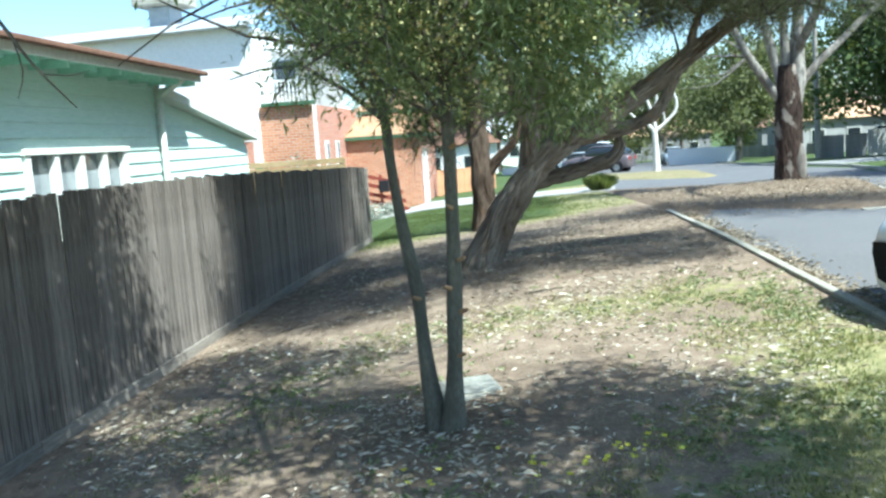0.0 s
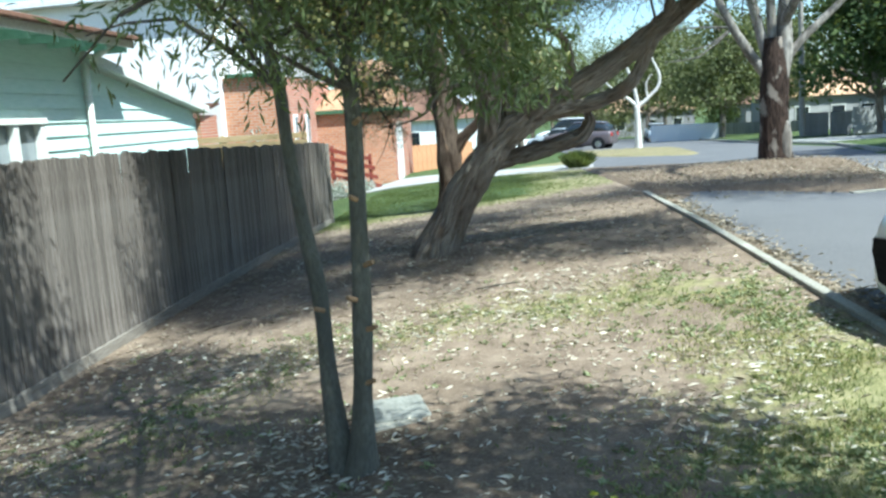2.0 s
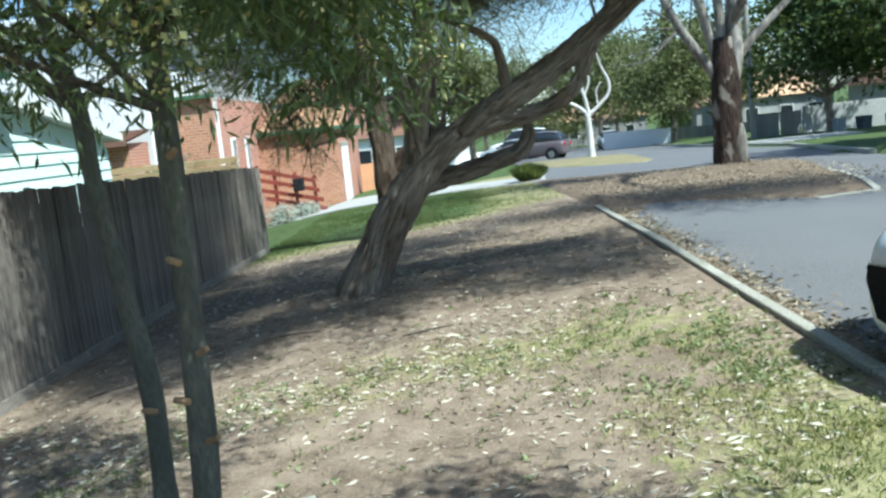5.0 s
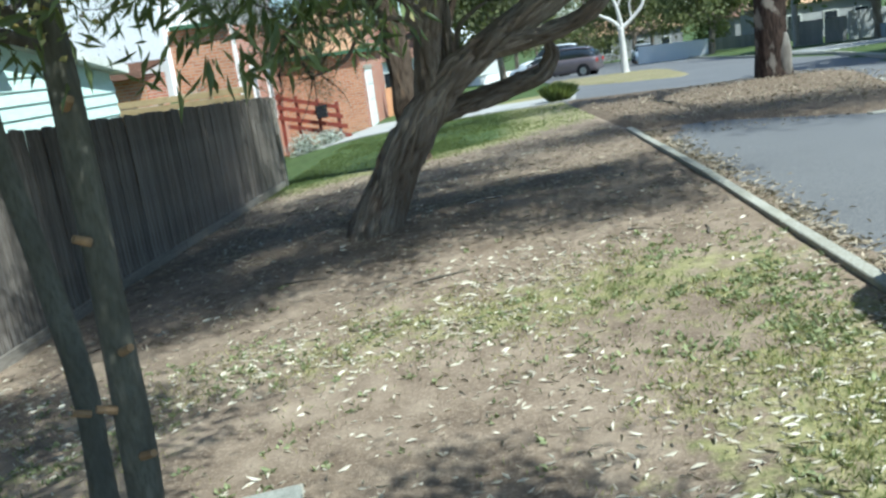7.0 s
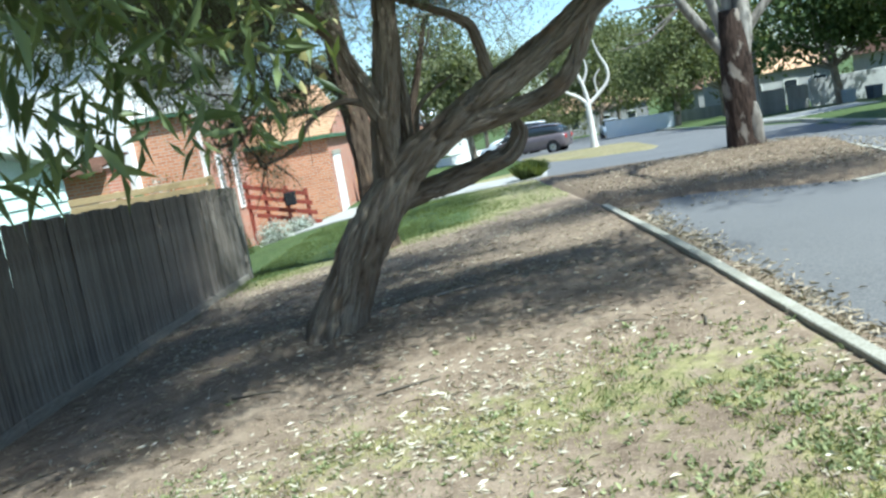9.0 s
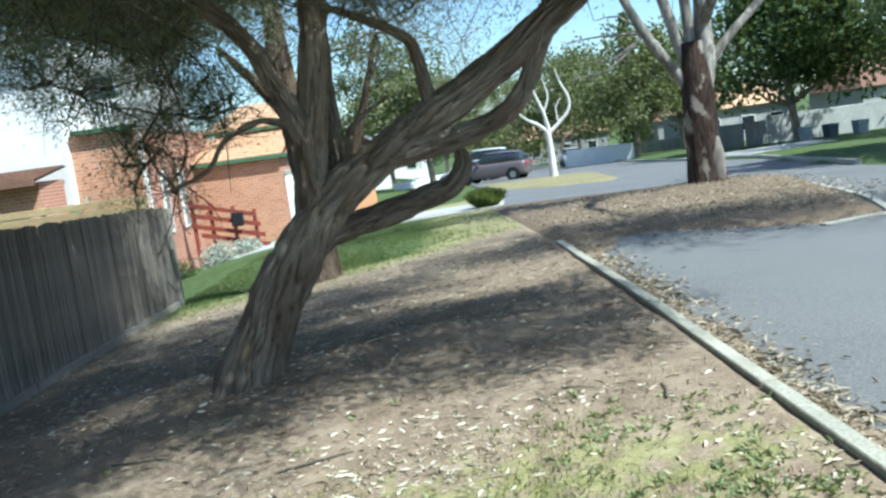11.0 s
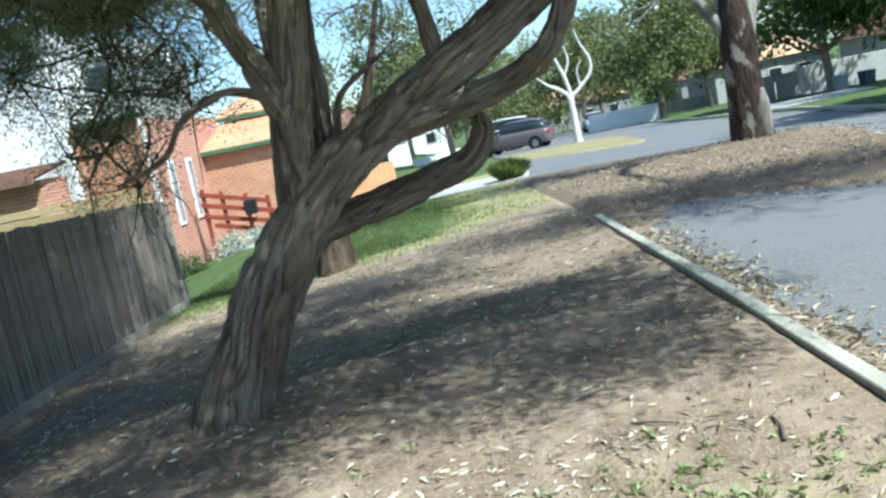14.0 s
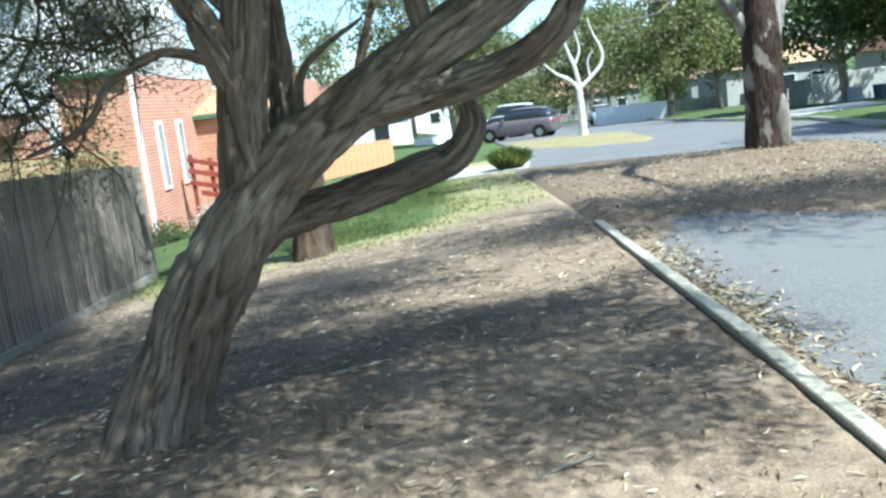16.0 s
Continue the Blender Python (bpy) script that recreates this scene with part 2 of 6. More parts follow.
TILE_DARK = two_scale("brown_roof_tile", (0.16, 0.085, 0.055), (0.22, 0.12, 0.08), (0.12, 0.065, 0.045), 1.0, 14.0, rough=0.85)
GUTTER = two_scale("green_gutter_paint", (0.055, 0.12, 0.060), (0.075, 0.15, 0.08), (0.05, 0.09, 0.05), 2.0, 20.0, rough=0.5)
RAIL_RED = two_scale("red_brown_stained_timber", (0.20, 0.040, 0.025), (0.27, 0.060, 0.036), (0.15, 0.030, 0.020), 3.0, 20.0, rough=0.65, vary=0.15)
SLAT_TAN = two_scale("tan_timber_slat", (0.40, 0.29, 0.14), (0.50, 0.37, 0.20), (0.32, 0.22, 0.10), 2.0, 16.0, (0.4, 3, 3), rough=0.8, vary=0.25)
ORANGE_WALL = two_scale("orange_brown_boards", (0.50, 0.255, 0.125), (0.58, 0.31, 0.165), (0.42, 0.20, 0.10), 1.2, 16.0, (2, 2, 0.4), rough=0.8)
DOOR_WHITE = two_scale("white_door_paint", (0.78, 0.77, 0.74), (0.83, 0.82, 0.80), (0.70, 0.69, 0.66), 1.0, 16.0, rough=0.5, bump=0.05)
GREY_WALL = two_scale("grey_fence_boards", (0.24, 0.235, 0.23), (0.33, 0.325, 0.32), (0.20, 0.195, 0.19), 1.0, 12.0, (3, 3, 0.4), rough=0.85, vary=0.3)
PALE_WALL = two_scale("pale_grey_wall", (0.34, 0.34, 0.33), (0.42, 0.42, 0.40), (0.29, 0.29, 0.28), 0.8, 12.0, rough=0.85)
POLE_GREY = two_scale("weathered_pole_timber", (0.30, 0.28, 0.25), (0.38, 0.36, 0.32), (0.22, 0.20, 0.18), 2.0, 14.0, (4, 4, 0.4), rough=0.9)
CAR_WHITE = plain("white_car_paint", (0.82, 0.83, 0.84), 0.18, 0.0, 0.6)
CAR_MAUVE = plain("grey_brown_car_paint", (0.14, 0.115, 0.12), 0.25, 0.2, 0.6)
CAR_SILVER = plain("silver_car_paint", (0.50, 0.54, 0.58), 0.3, 0.3, 0.6)
GLASS_DARK = plain("dark_window_glass", (0.025, 0.03, 0.035), 0.06, 0.0, 0.8)
GRILLE = plain("black_grille_plastic", (0.012, 0.012, 0.014), 0.9, 0, 0.15)
BLACK_TRIM = plain("black_trim_plastic", (0.018, 0.018, 0.02), 0.85, 0, 0.2)
TYRE = plain("tyre_rubber", (0.022, 0.022, 0.023), 0.85, 0, 0.2)
CHROME = plain("chrome", (0.62, 0.63, 0.65), 0.15, 1.0)
RIM = plain("alloy_rim", (0.42, 0.43, 0.45), 0.35, 0.9)
PLATE = plain("plate_white", (0.72, 0.74, 0.76), 0.5)
PLATE_INK = plain("plate_blue_ink", (0.035, 0.07, 0.22), 0.5)
LAMP_RED = plain("red_lamp_plastic", (0.35, 0.02, 0.02), 0.2)
LAMP_CLEAR = plain("clear_lamp_plastic", (0.55, 0.57, 0.6), 0.12)
BIN_GREY = plain("pale_grey_bin_plastic", (0.33, 0.37, 0.40), 0.6)
BIN_BLUE = plain("dark_blue_grey_bin_plastic", (0.07, 0.09, 0.12), 0.6)
PANE = plain("window_pane", (0.28, 0.31, 0.32), 0.08, 0.0, 0.8)
WIRE = plain("cable_black", (0.03, 0.03, 0.03), 0.7)


# ---- mesh helpers ----
def gz(x, y):
    """Height of the ground."""
    z = 0.095 * min(x, 2.4) - 0.008 * min(max(x, -8.0), 0.0) ** 2 if x > -8 else -0.76 - 0.512
    s = min(1.0, max(0.0, (x + 3.0) / 5.0))
    z -= (0.016 + 0.017 * s) * max(0.0, min(y, 110.0) - 14.0)
    return z + 0.15 * math.exp(-((x + 0.4) ** 2 + (y - 10.0) ** 2) / 4.5)


def part(name, bm, mat, parent=None, label="", smooth=False):
    me = bpy.data.meshes.new(name)
    bm.normal_update()
    bm.to_mesh(me)
    bm.free()
    for m in (mat if isinstance(mat, (list, tuple)) else [mat]):
        me.materials.append(m)
    if smooth:
        me.polygons.foreach_set("use_smooth", [True] * len(me.polygons))
    ob = new(name, me)
    if parent is not None:
        ob.parent = parent
    if label:
        ob["label"] = label
    return ob


def mesh_part(name, verts, faces, mat, parent=None, label="", smooth=False):
    me = bpy.data.meshes.new(name)
    me.from_pydata(verts, [], faces)
    me.materials.append(mat)
    if smooth:
        me.polygons.foreach_set("use_smooth", [True] * len(me.polygons))
    ob = new(name, me)
    if parent is not None:
        ob.parent = parent
    if label:
        ob["label"] = label
    return ob


def thing(name, label, category, group="", kind="", at=(0, 0, 0), turn=0.0):
    ob = new(name)
    ob.matrix_basis = pose(*at, 0, 0, turn)
    ob.empty_display_size = 0.2
    return tagged(ob, label, category, group, kind)


def box(bm, x0, x1, y0, y1, z0, z1, bevel=0.0, m=None):
    r = bmesh.ops.create_cube(bm, size=1.0)
    vs = r["verts"]
    bmesh.ops.scale(bm, vec=(x1 - x0, y1 - y0, z1 - z0), verts=vs)
    bmesh.ops.translate(bm, vec=((x0 + x1) / 2, (y0 + y1) / 2, (z0 + z1) / 2), verts=vs)
    if bevel:
        es = list({e for v in vs for e in v.link_edges})
        vs = bmesh.ops.bevel(bm, geom=es, offset=bevel, segments=1, affect="EDGES")["verts"]
    if m is not None:
        bmesh.ops.transform(bm, matrix=m, verts=list(vs))
    return vs


def boxed(name, dims, mat, parent=None, label="", bevel=0.006, m=None):
    bm = bmesh.new()
    box(bm, *dims, bevel=bevel, m=m)
    return part(name, bm, mat, parent, label)


def cyl(bm, p, q, r0, r1, seg=10, caps=True):
    p, q = Vector(p), Vector(q)
    m = (q - p).to_track_quat("Z", "Y").to_matrix().to_4x4()
    m.translation = (p + q) / 2
    bmesh.ops.create_cone(bm, cap_ends=caps, segments=seg, radius1=r0, radius2=r1, depth=(q - p).length, matrix=m)


def smooth_line(pts, n):
    """n points along a Catmull-Rom line through pts (each x, y, z, radius)."""
    p = np.array([pts[0], *pts, pts[-1]], float)
    out = []
    for i in range(len(pts) - 1):
        a, b, c, d = p[i:i + 4]
        for t in np.linspace(0, 1, n, endpoint=False):
            out.append(0.5 * (2 * b + (c - a) * t + (2 * a - 5 * b + 4 * c - d) * t * t + (3 * b - a - 3 * c + d) * t ** 3))
    out.append(p[-2])
    return np.array(out)


def limb_data(pts, seg=10, n=4, flute=0.0, rough=0.0, twist=0.0, seed=0, bark=0.0):
    """Vertices, faces and cracks of a bending, tapering limb; flute: depth of its lengthwise folds; bark: depth of the cracks in metres."""
    line = smooth_line(pts, n)
    verts, faces, cracks = [], [], []
    u, run = Vector((1, 0, 0)), 0.0
    for i, row in enumerate(line):
        p = Vector(row[:3])
        d = Vector(line[min(i + 1, len(line) - 1)][:3]) - Vector(line[max(i - 1, 0)][:3])
        d.normalize()
        u = (u - d * u.dot(d)).normalized()
        w = d.cross(u)
        if i:
            run += (p - Vector(line[i - 1][:3])).length
        for k in range(seg):
            a = 2 * math.pi * k / seg
            if bark:
                turned = a + 0.7 * run + seed
                cx, cy = math.cos(turned) * (0.06 + 0.5 * row[3]), math.sin(turned) * (0.06 + 0.5 * row[3])
                fold = flute * (math.sin(3 * a + 1.1 * run + seed) * 0.7 + math.sin(5 * a - 0.8 * run + 2 * seed) * 0.5)
                warp = 0.35 * noise.noise(Vector((cx * 9, cy * 9, run * 5 + seed)))
                n1 = noise.noise(Vector((cx * 24 + warp, cy * 24 + warp, run * 2.6 + seed)))
                n2 = noise.noise(Vector((cx * 62, cy * 62, run * 9 + seed)))
                gap = max(0.0, 1 - abs(n1) / 0.17) * (0.8 + 0.5 * n2)
                cracks.append(min(0.8, max(0.0, 1.0 * gap - 0.2)))
                lump = rough * noise.noise(Vector((math.cos(a) * 1.7 + seed, math.sin(a) * 1.7, run * 2.1)))
                reach = row[3] * (1 + fold + lump) + bark * (0.7 * abs(n1) + 0.5 * n2 - gap)
                verts.append(p + (u * math.cos(a) + w * math.sin(a)) * reach)
                continue
            g = 1 + flute * (math.sin(4 * a + twist * i + seed) * 0.6 + math.sin(7 * a + 1.7 * seed + twist * 1.4 * i) * 0.5 + math.sin(13 * a + 0.7 * seed + twist * 2.0 * i) * 0.45)
            g += rough * noise.noise(Vector((math.cos(a) * 2.4 + seed, math.sin(a) * 2.4, i * 0.16)))
            verts.append(p + (u * math.cos(a) + w * math.sin(a)) * row[3] * g)
            cracks.append(0.0)
    for i in range(len(line) - 1):
        for k in range(seg):
            a, b = i * seg + k, i * seg + (k + 1) % seg
            faces.append((a, b, b + seg, a + seg))
    faces.append(tuple(range((len(line) - 1) * seg, len(line) * seg)))
    return verts, faces, cracks


def limb(name, pts, mat, parent, label="", **kw):
    v, f, cracks = limb_data(pts, **kw)
    ob = mesh_part(name, v, f, mat, parent, label, smooth=True)
    seg = kw.get("seg", 10)
    line = smooth_line(pts, kw.get("n", 4))
    run, grown = np.concatenate([[0], np.cumsum(np.linalg.norm(np.diff(line[:, :3], axis=0), axis=1))]), []
    for i, row in enumerate(line):
        for k in range(seg):
            a = 2 * math.pi * k / seg + 0.5 * run[i]
            grown += [math.cos(a) * line[0][3], math.sin(a) * line[0][3], run[i]]
    ob.data.attributes.new("along", "FLOAT_VECTOR", "POINT").data.foreach_set("vector", grown)
    ob.data.attributes.new("crack", "FLOAT", "POINT").data.foreach_set("value", cracks)
    return ob


def joined_limbs(name, limbs, mat, parent, label="", seg=5, n=3):
    vs, fs = [], []
    for i, pts in enumerate(limbs):
        v, f, _ = limb_data(pts, seg=seg, n=n, seed=i)
        o = len(vs)
        vs += v
        fs += [tuple(a + o for a in face) for face in f]
    return mesh_part(name, vs, fs, mat, parent, label, smooth=True)


def leaves(name, base, way, size, width, mat, parent=None, label="", fold=0.25, rng=None, curl=0.0):
    """Many small folded leaves, each of four triangles' worth of blade, from arrays of base points, directions and lengths."""
    rng = rng or np.random.default_rng(5)
    k = len(base)
    way = way / np.linalg.norm(way, axis=1)[:, None]
    side = np.cross(way, rng.normal(size=(k, 3)))
    side /= np.linalg.norm(side, axis=1)[:, None]
    up = np.cross(side, way)
    L, W = size[:, None], (size * width)[:, None]
    mid = base + way * L * 0.45 + up * L * curl
    tip = base + way * L + up * L * curl * -0.6
    v = np.stack([base, mid + side * W + up * W * fold, tip, mid - side * W + up * W * fold], 1).reshape(-1, 3)
    me = bpy.data.meshes.new(name)
    me.vertices.add(4 * k)
    me.vertices.foreach_set("co", v.ravel().astype(np.float32))
    idx = (np.arange(k)[:, None] * 4 + np.array([0, 1, 2, 0, 2, 3])).ravel().astype(np.int32)
    me.loops.add(6 * k)
    me.loops.foreach_set("vertex_index", idx)
    me.polygons.add(2 * k)
    me.polygons.foreach_set("loop_start", np.arange(0, 6 * k, 3, dtype=np.int32))
    me.polygons.foreach_set("loop_total", np.full(2 * k, 3, dtype=np.int32))
    me.update(calc_edges=True)
    me.validate()
    me.materials.append(mat)
    ob = new(name, me)
    if parent is not None:
        ob.parent = parent
    if label:
        ob["label"] = label
    return ob


def sprays(rng, centres, radius, per, droop, spread, aspect=(1, 1, 1)):
    """Bases and directions of leaves gathered in sprays round the centres."""
    c = np.repeat(np.asarray(centres, float), per, axis=0)
    off = rng.normal(size=c.shape) * np.asarray(aspect) * radius
    way = off / (np.linalg.norm(off, axis=1)[:, None] + 1e-6) * spread + rng.normal(size=c.shape) * 0.6
    way[:, 2] -= droop
    return c + off, way


def linked(cells, ends, r=0.012, rng=None, sub=2, reach=0.2):
    """Branchlets that grow from the limb ends through the cells, each from its nearest grown neighbour, with side twigs."""
    rng = rng or np.random.default_rng(3)
    grown, out = [np.array(e, float) for e in ends], []
    order = np.argsort([min(np.linalg.norm(c - e) for e in grown) for c in cells])
    for n, i in enumerate(order):
        c = cells[i]
        d = np.linalg.norm(np.array(grown) - c, axis=1)
        s = grown[int(np.argmin(d))]
        k = r * max(0.35, 1 - n / len(order))
        out.append([(*s, k), (*((s + c) / 2 + rng.normal(size=3) * 0.1 * d.min()), k * 0.8), (*c, k * 0.55)])
        for _ in range(sub):
            e = c + rng.normal(size=3) * reach
            out.append([(*c, k * 0.5), (*((c + e) / 2 + rng.normal(size=3) * reach * 0.15), k * 0.35), (*e, k * 0.15)])
        grown.append(c)
    return out


# ---- the ground, road and kerbs ----
def smooth_step(a, b, v):
    t = min(1.0, max(0.0, (v - a) / (b - a)))
    return t * t * (3 - 2 * t)


def spot(x, y, cx, cy, rx, ry):
    return math.exp(-((x - cx) / rx) ** 2 - ((y - cy) / ry) ** 2)


def turf(x, y):
    """How far grass covers the earth, 0 to 1."""
    g = 0.78 * spot(x, y, 2.05, 4.7, 1.05, 2.3) + 0.5 * spot(x, y, 0.3, 2.6, 2.4, 1.4)
    g += 0.42 * spot(x, y, 1.2, 7.6, 1.3, 0.55) + 0.36 * spot(x, y, -0.2, 7.3, 1.2, 0.6) + 0.3 * spot(x, y, -1.9, 5.8, 1.2, 1.6)
    g += 0.95 * smooth_step(14.6, 17.5, y - 0.4 * max(0, x)) * (1 - 0.4 * smooth_step(0.2, 2.2, x)) * (1 if x < 2.5 else 0)
    g *= 1 - 0.8 * spot(x, y, -0.5, 5.0, 0.8, 0.8)
    if x > 9 or x < -4.5 or y > 30:
        g = 1.0
    g = max(g, 0.7 * smooth_step(2.6, 0.4, y) if y < 2.6 else 0.0)
    return min(1.0, g)


def mulch(x, y):
    # Bark spot by y 11 is widened to darken earth in the tree's shade.
    g = 0.75 * spot(x, y, -0.45, 5.0, 1.0, 0.8) + 0.55 * spot(x, y, -0.3, 11.2, 2.8, 2.6) + 0.5 * spot(x, y, 2.3, 14.6, 1.2, 1.6)
    g += 0.4 * spot(x, y, 2.75, 8.0, 0.28, 6.0)
    return min(0.9, g)


def road_left(y):
    return float(np.interp(y, [24.0, 27.6, 37.0, 60.0, 140.0], [2.46, 3.0, 3.5, 3.6, 7.0]))


def road_right(y):
    return float(np.interp(y, [0.0, 10.0, 22.5, 33.0, 45.0, 67.0, 140.0], [9.0, 9.2, 10.1, 12.5, 12.8, 15.0, 24.0]))


def build_ground():
    xs = [-1500, -400, -120, -60, -30, -20, -14, -10, -8, -6.5, -5.5, *np.linspace(-4.6, 2.43, 84), 2.47, 2.7, 3.2, 4, 5, 6, 7, 8, 9, 10, 11, 12, 13, 14, 16, 20, 26, 34, 60, 120, 400, 1500]
    ys = [-1500, -300, -80, -30, -15, -8, -4, *np.linspace(-2, 17, 190), *np.linspace(17.4, 30, 30), 32, 34, 37, 40, 44, 48, 54, 60, 67, 75, 85, 100, 120, 140, 300, 1500]
    verts, ta, ma = [], [], []
    for y in ys:
        for x in xs:
            z = gz(x, y) + 0.012 * noise.noise(Vector((x * 1.7, y * 1.7, 0.3))) + 0.006 * noise.noise(Vector((x * 7, y * 7, 1.3)))
            if x > 2.45:
                z = gz(x, y) + (-0.06 if x < road_right(y) + 0.3 and -60 < y < 141 else 0.10)
            verts.append((x, y, z))
            ta.append(turf(x, y))
            ma.append(mulch(x, y))
    w = len(xs)
    faces = [(j * w + i, j * w + i + 1, (j + 1) * w + i + 1, (j + 1) * w + i) for j in range(len(ys) - 1) for i in range(w - 1)]
    ob = mesh_part("ground", verts, faces, GROUND, smooth=True)
    for name, data in (("turf", ta), ("mulch", ma)):
        a = ob.data.attributes.new(name, "FLOAT", "POINT")
        a.data.foreach_set("value", data)
    return tagged(ob, "dry brown earth verge with patchy grass and fallen leaves", "ground", kind="structure")


def build_road():
    verts, ys = [], [-60, -30, *np.arange(-15, 141, 1.0)]
    for y in ys:
        a, b = road_left(y), road_right(y)
        for k in range(13):
            x = a + (b - a) * k / 12
            verts.append((x, y, gz(x, y) - 0.012))
    faces = [(j * 13 + i, j * 13 + i + 1, (j + 1) * 13 + i + 1, (j + 1) * 13 + i) for j in range(len(ys) - 1) for i in range(12)]
    return tagged(mesh_part("road", verts, faces, ASPHALT, smooth=True), "worn grey asphalt street and parking bays", "road", kind="structure")


def strip(name, line, width, height, mat, label, category, length=1.2):
    """A kerb along a line of x, y: one block for each length, with open joints."""
    th = thing(name, label, category, kind="structure")
    for (x0, y0), (x1, y1) in zip(line, line[1:]):
        d = math.hypot(x1 - x0, y1 - y0)
        cnt = max(1, round(d / length))
        ang = math.atan2(y1 - y0, x1 - x0)
        for k in range(cnt):
            a, b = (k + 0.004) / cnt, (k + 0.996) / cnt
            xa, ya, xb, yb = x0 + (x1 - x0) * a, y0 + (y1 - y0) * a, x0 + (x1 - x0) * b, y0 + (y1 - y0) * b
            za, zb = gz(xa, ya), gz(xb, yb)
            bm = bmesh.new()
            box(bm, 0, math.hypot(xb - xa, yb - ya), -width / 2, width / 2, -0.14, height, bevel=0.006)
            m = Matrix.Translation((xa, ya, za + random.uniform(-0.006, 0.006))) @ Matrix.Rotation(ang, 4, "Z") @ Matrix.Rotation(-math.atan2(zb - za, math.hypot(xb - xa, yb - ya)), 4, "Y")
            bmesh.ops.transform(bm, matrix=m, verts=bm.verts)
            part("kerb_block", bm, mat, th)
    return th


def raised_bed(name, outline, centre, mound, label, bare):
    """A planted island in the road, heaped round its tree."""
    cx, cy = centre
    pts = []
    for (x0, y0), (x1, y1) in zip(outline, outline[1:] + outline[:1]):
        for k in range(6):
            pts.append((x0 + (x1 - x0) * k / 6, y0 + (y1 - y0) * k / 6))
    rings, verts, faces = 14, [], []
    for r in range(rings + 1):
        f = 1 - r / rings
        for px, py in pts:
            x, y = cx + (px - cx) * f, cy + (py - cy) * f
            d2 = (x - mound[0]) ** 2 + (y - mound[1]) ** 2
            z = gz(x, y) + (0.05 if f < 0.995 else -0.03) + mound[2] * math.exp(-d2 / 3.2) + 0.03 * noise.noise(Vector((x * 2, y * 2, 4)))
            verts.append((x, y, z))
    k = len(pts)
    for r in range(rings):
        for i in range(k):
            faces.append((r * k + i, r * k + (i + 1) % k, (r + 1) * k + (i + 1) % k, (r + 1) * k + i))
    ob = mesh_part(name, verts, faces, GROUND, smooth=True)
    a = ob.data.attributes.new("turf", "FLOAT", "POINT")
    a.data.foreach_set("value", [0.0 if bare else 0.6] * len(verts))
    a = ob.data.attributes.new("mulch", "FLOAT", "POINT")
    a.data.foreach_set("value", [0.85 if bare else 0.3] * len(verts))
    return tagged(ob, label, "ground", kind="structure")


def build_drift():
    """Thin earth and bark washed against the kerb, with a ragged edge."""
    ys = np.arange(-3.0, 14.0, 0.06)
    verts, faces = [], []
    for y in ys:
        w = 0.16 + 0.10 * noise.noise(Vector((0.3, y * 0.9, 7.0))) + 0.09 * noise.noise(Vector((0.9, y * 3.5, 3.0))) + 0.05 * noise.noise(Vector((1.9, y * 11, 1.0)))
        w = max(0.03, w + 0.5 * smooth_step(12.4, 14.0, y))
        for k in range(5):
            x = 2.485 + w * k / 4
            verts.append((x, y, gz(x, y) - 0.013 + 0.012 * (1 - (k / 4) ** 2) - (0.004 if k == 4 else 0)))
    for j in range(len(ys) - 1):
        for i in range(4):
            faces.append((j * 5 + i, j * 5 + i + 1, j * 5 + i + 6, j * 5 + i + 5))
    ob = mesh_part("ground_drift", verts, faces, GROUND, smooth=True)
    ob.data.attributes.new("turf", "FLOAT", "POINT").data.foreach_set("value", [0.0] * len(verts))
    ob.data.attributes.new("mulch", "FLOAT", "POINT").data.foreach_set("value", [0.45] * len(verts))
    return tagged(ob, "tan earth and leaf crumbs washed along the kerb", "ground", kind="structure")


build_ground()
build_road()
build_drift()
strip("kerb", [(2.454, -10), (2.454, 4), (2.454, 14.2)], 0.088, 0.035, CONCRETE, "low weathered concrete kerb beside the parking bay", "kerb", 1.9)
ISLAND = [(2.44, 13.9), (3.45, 14.05), (5.0, 12.9), (5.9, 13.15), (6.6, 15.2), (7.3, 18.0), (7.6, 20.5), (6.6, 23.0), (2.46, 24.3)]
raised_bed("island_bed", ISLAND, (4.8, 18.2), (6.2, 19.2, 0.16), "mound of bark and dry leaves round the gum tree", True)
strip("island_kerb", [(5.0, 12.85), (5.9, 13.1), (6.65, 15.2), (7.35, 18.0), (7.65, 20.5), (6.6, 23.05)], 0.10, 0.012, CONCRETE, "leaf-strewn concrete kerb of the tree island", "kerb", 1.0)
raised_bed("verge_bed", [(3.6, 37.0), (4.9, 33.5), (6.9, 31.2), (7.6, 33.0), (8.6, 41.0), (7.0, 46.0), (3.7, 47.0)], (6.0, 39.0), (6.7, 42.0, 0.08), "dry grass verge island with a pale tree", False)
strip("far_kerb", [(10.15, 22.0), (12.55, 33.0), (12.85, 45.0), (15.05, 67.0), (24.0, 139.0)], 0.16, 0.10, CONCRETE, "concrete kerb along the other side of the street", "kerb", 3.0)


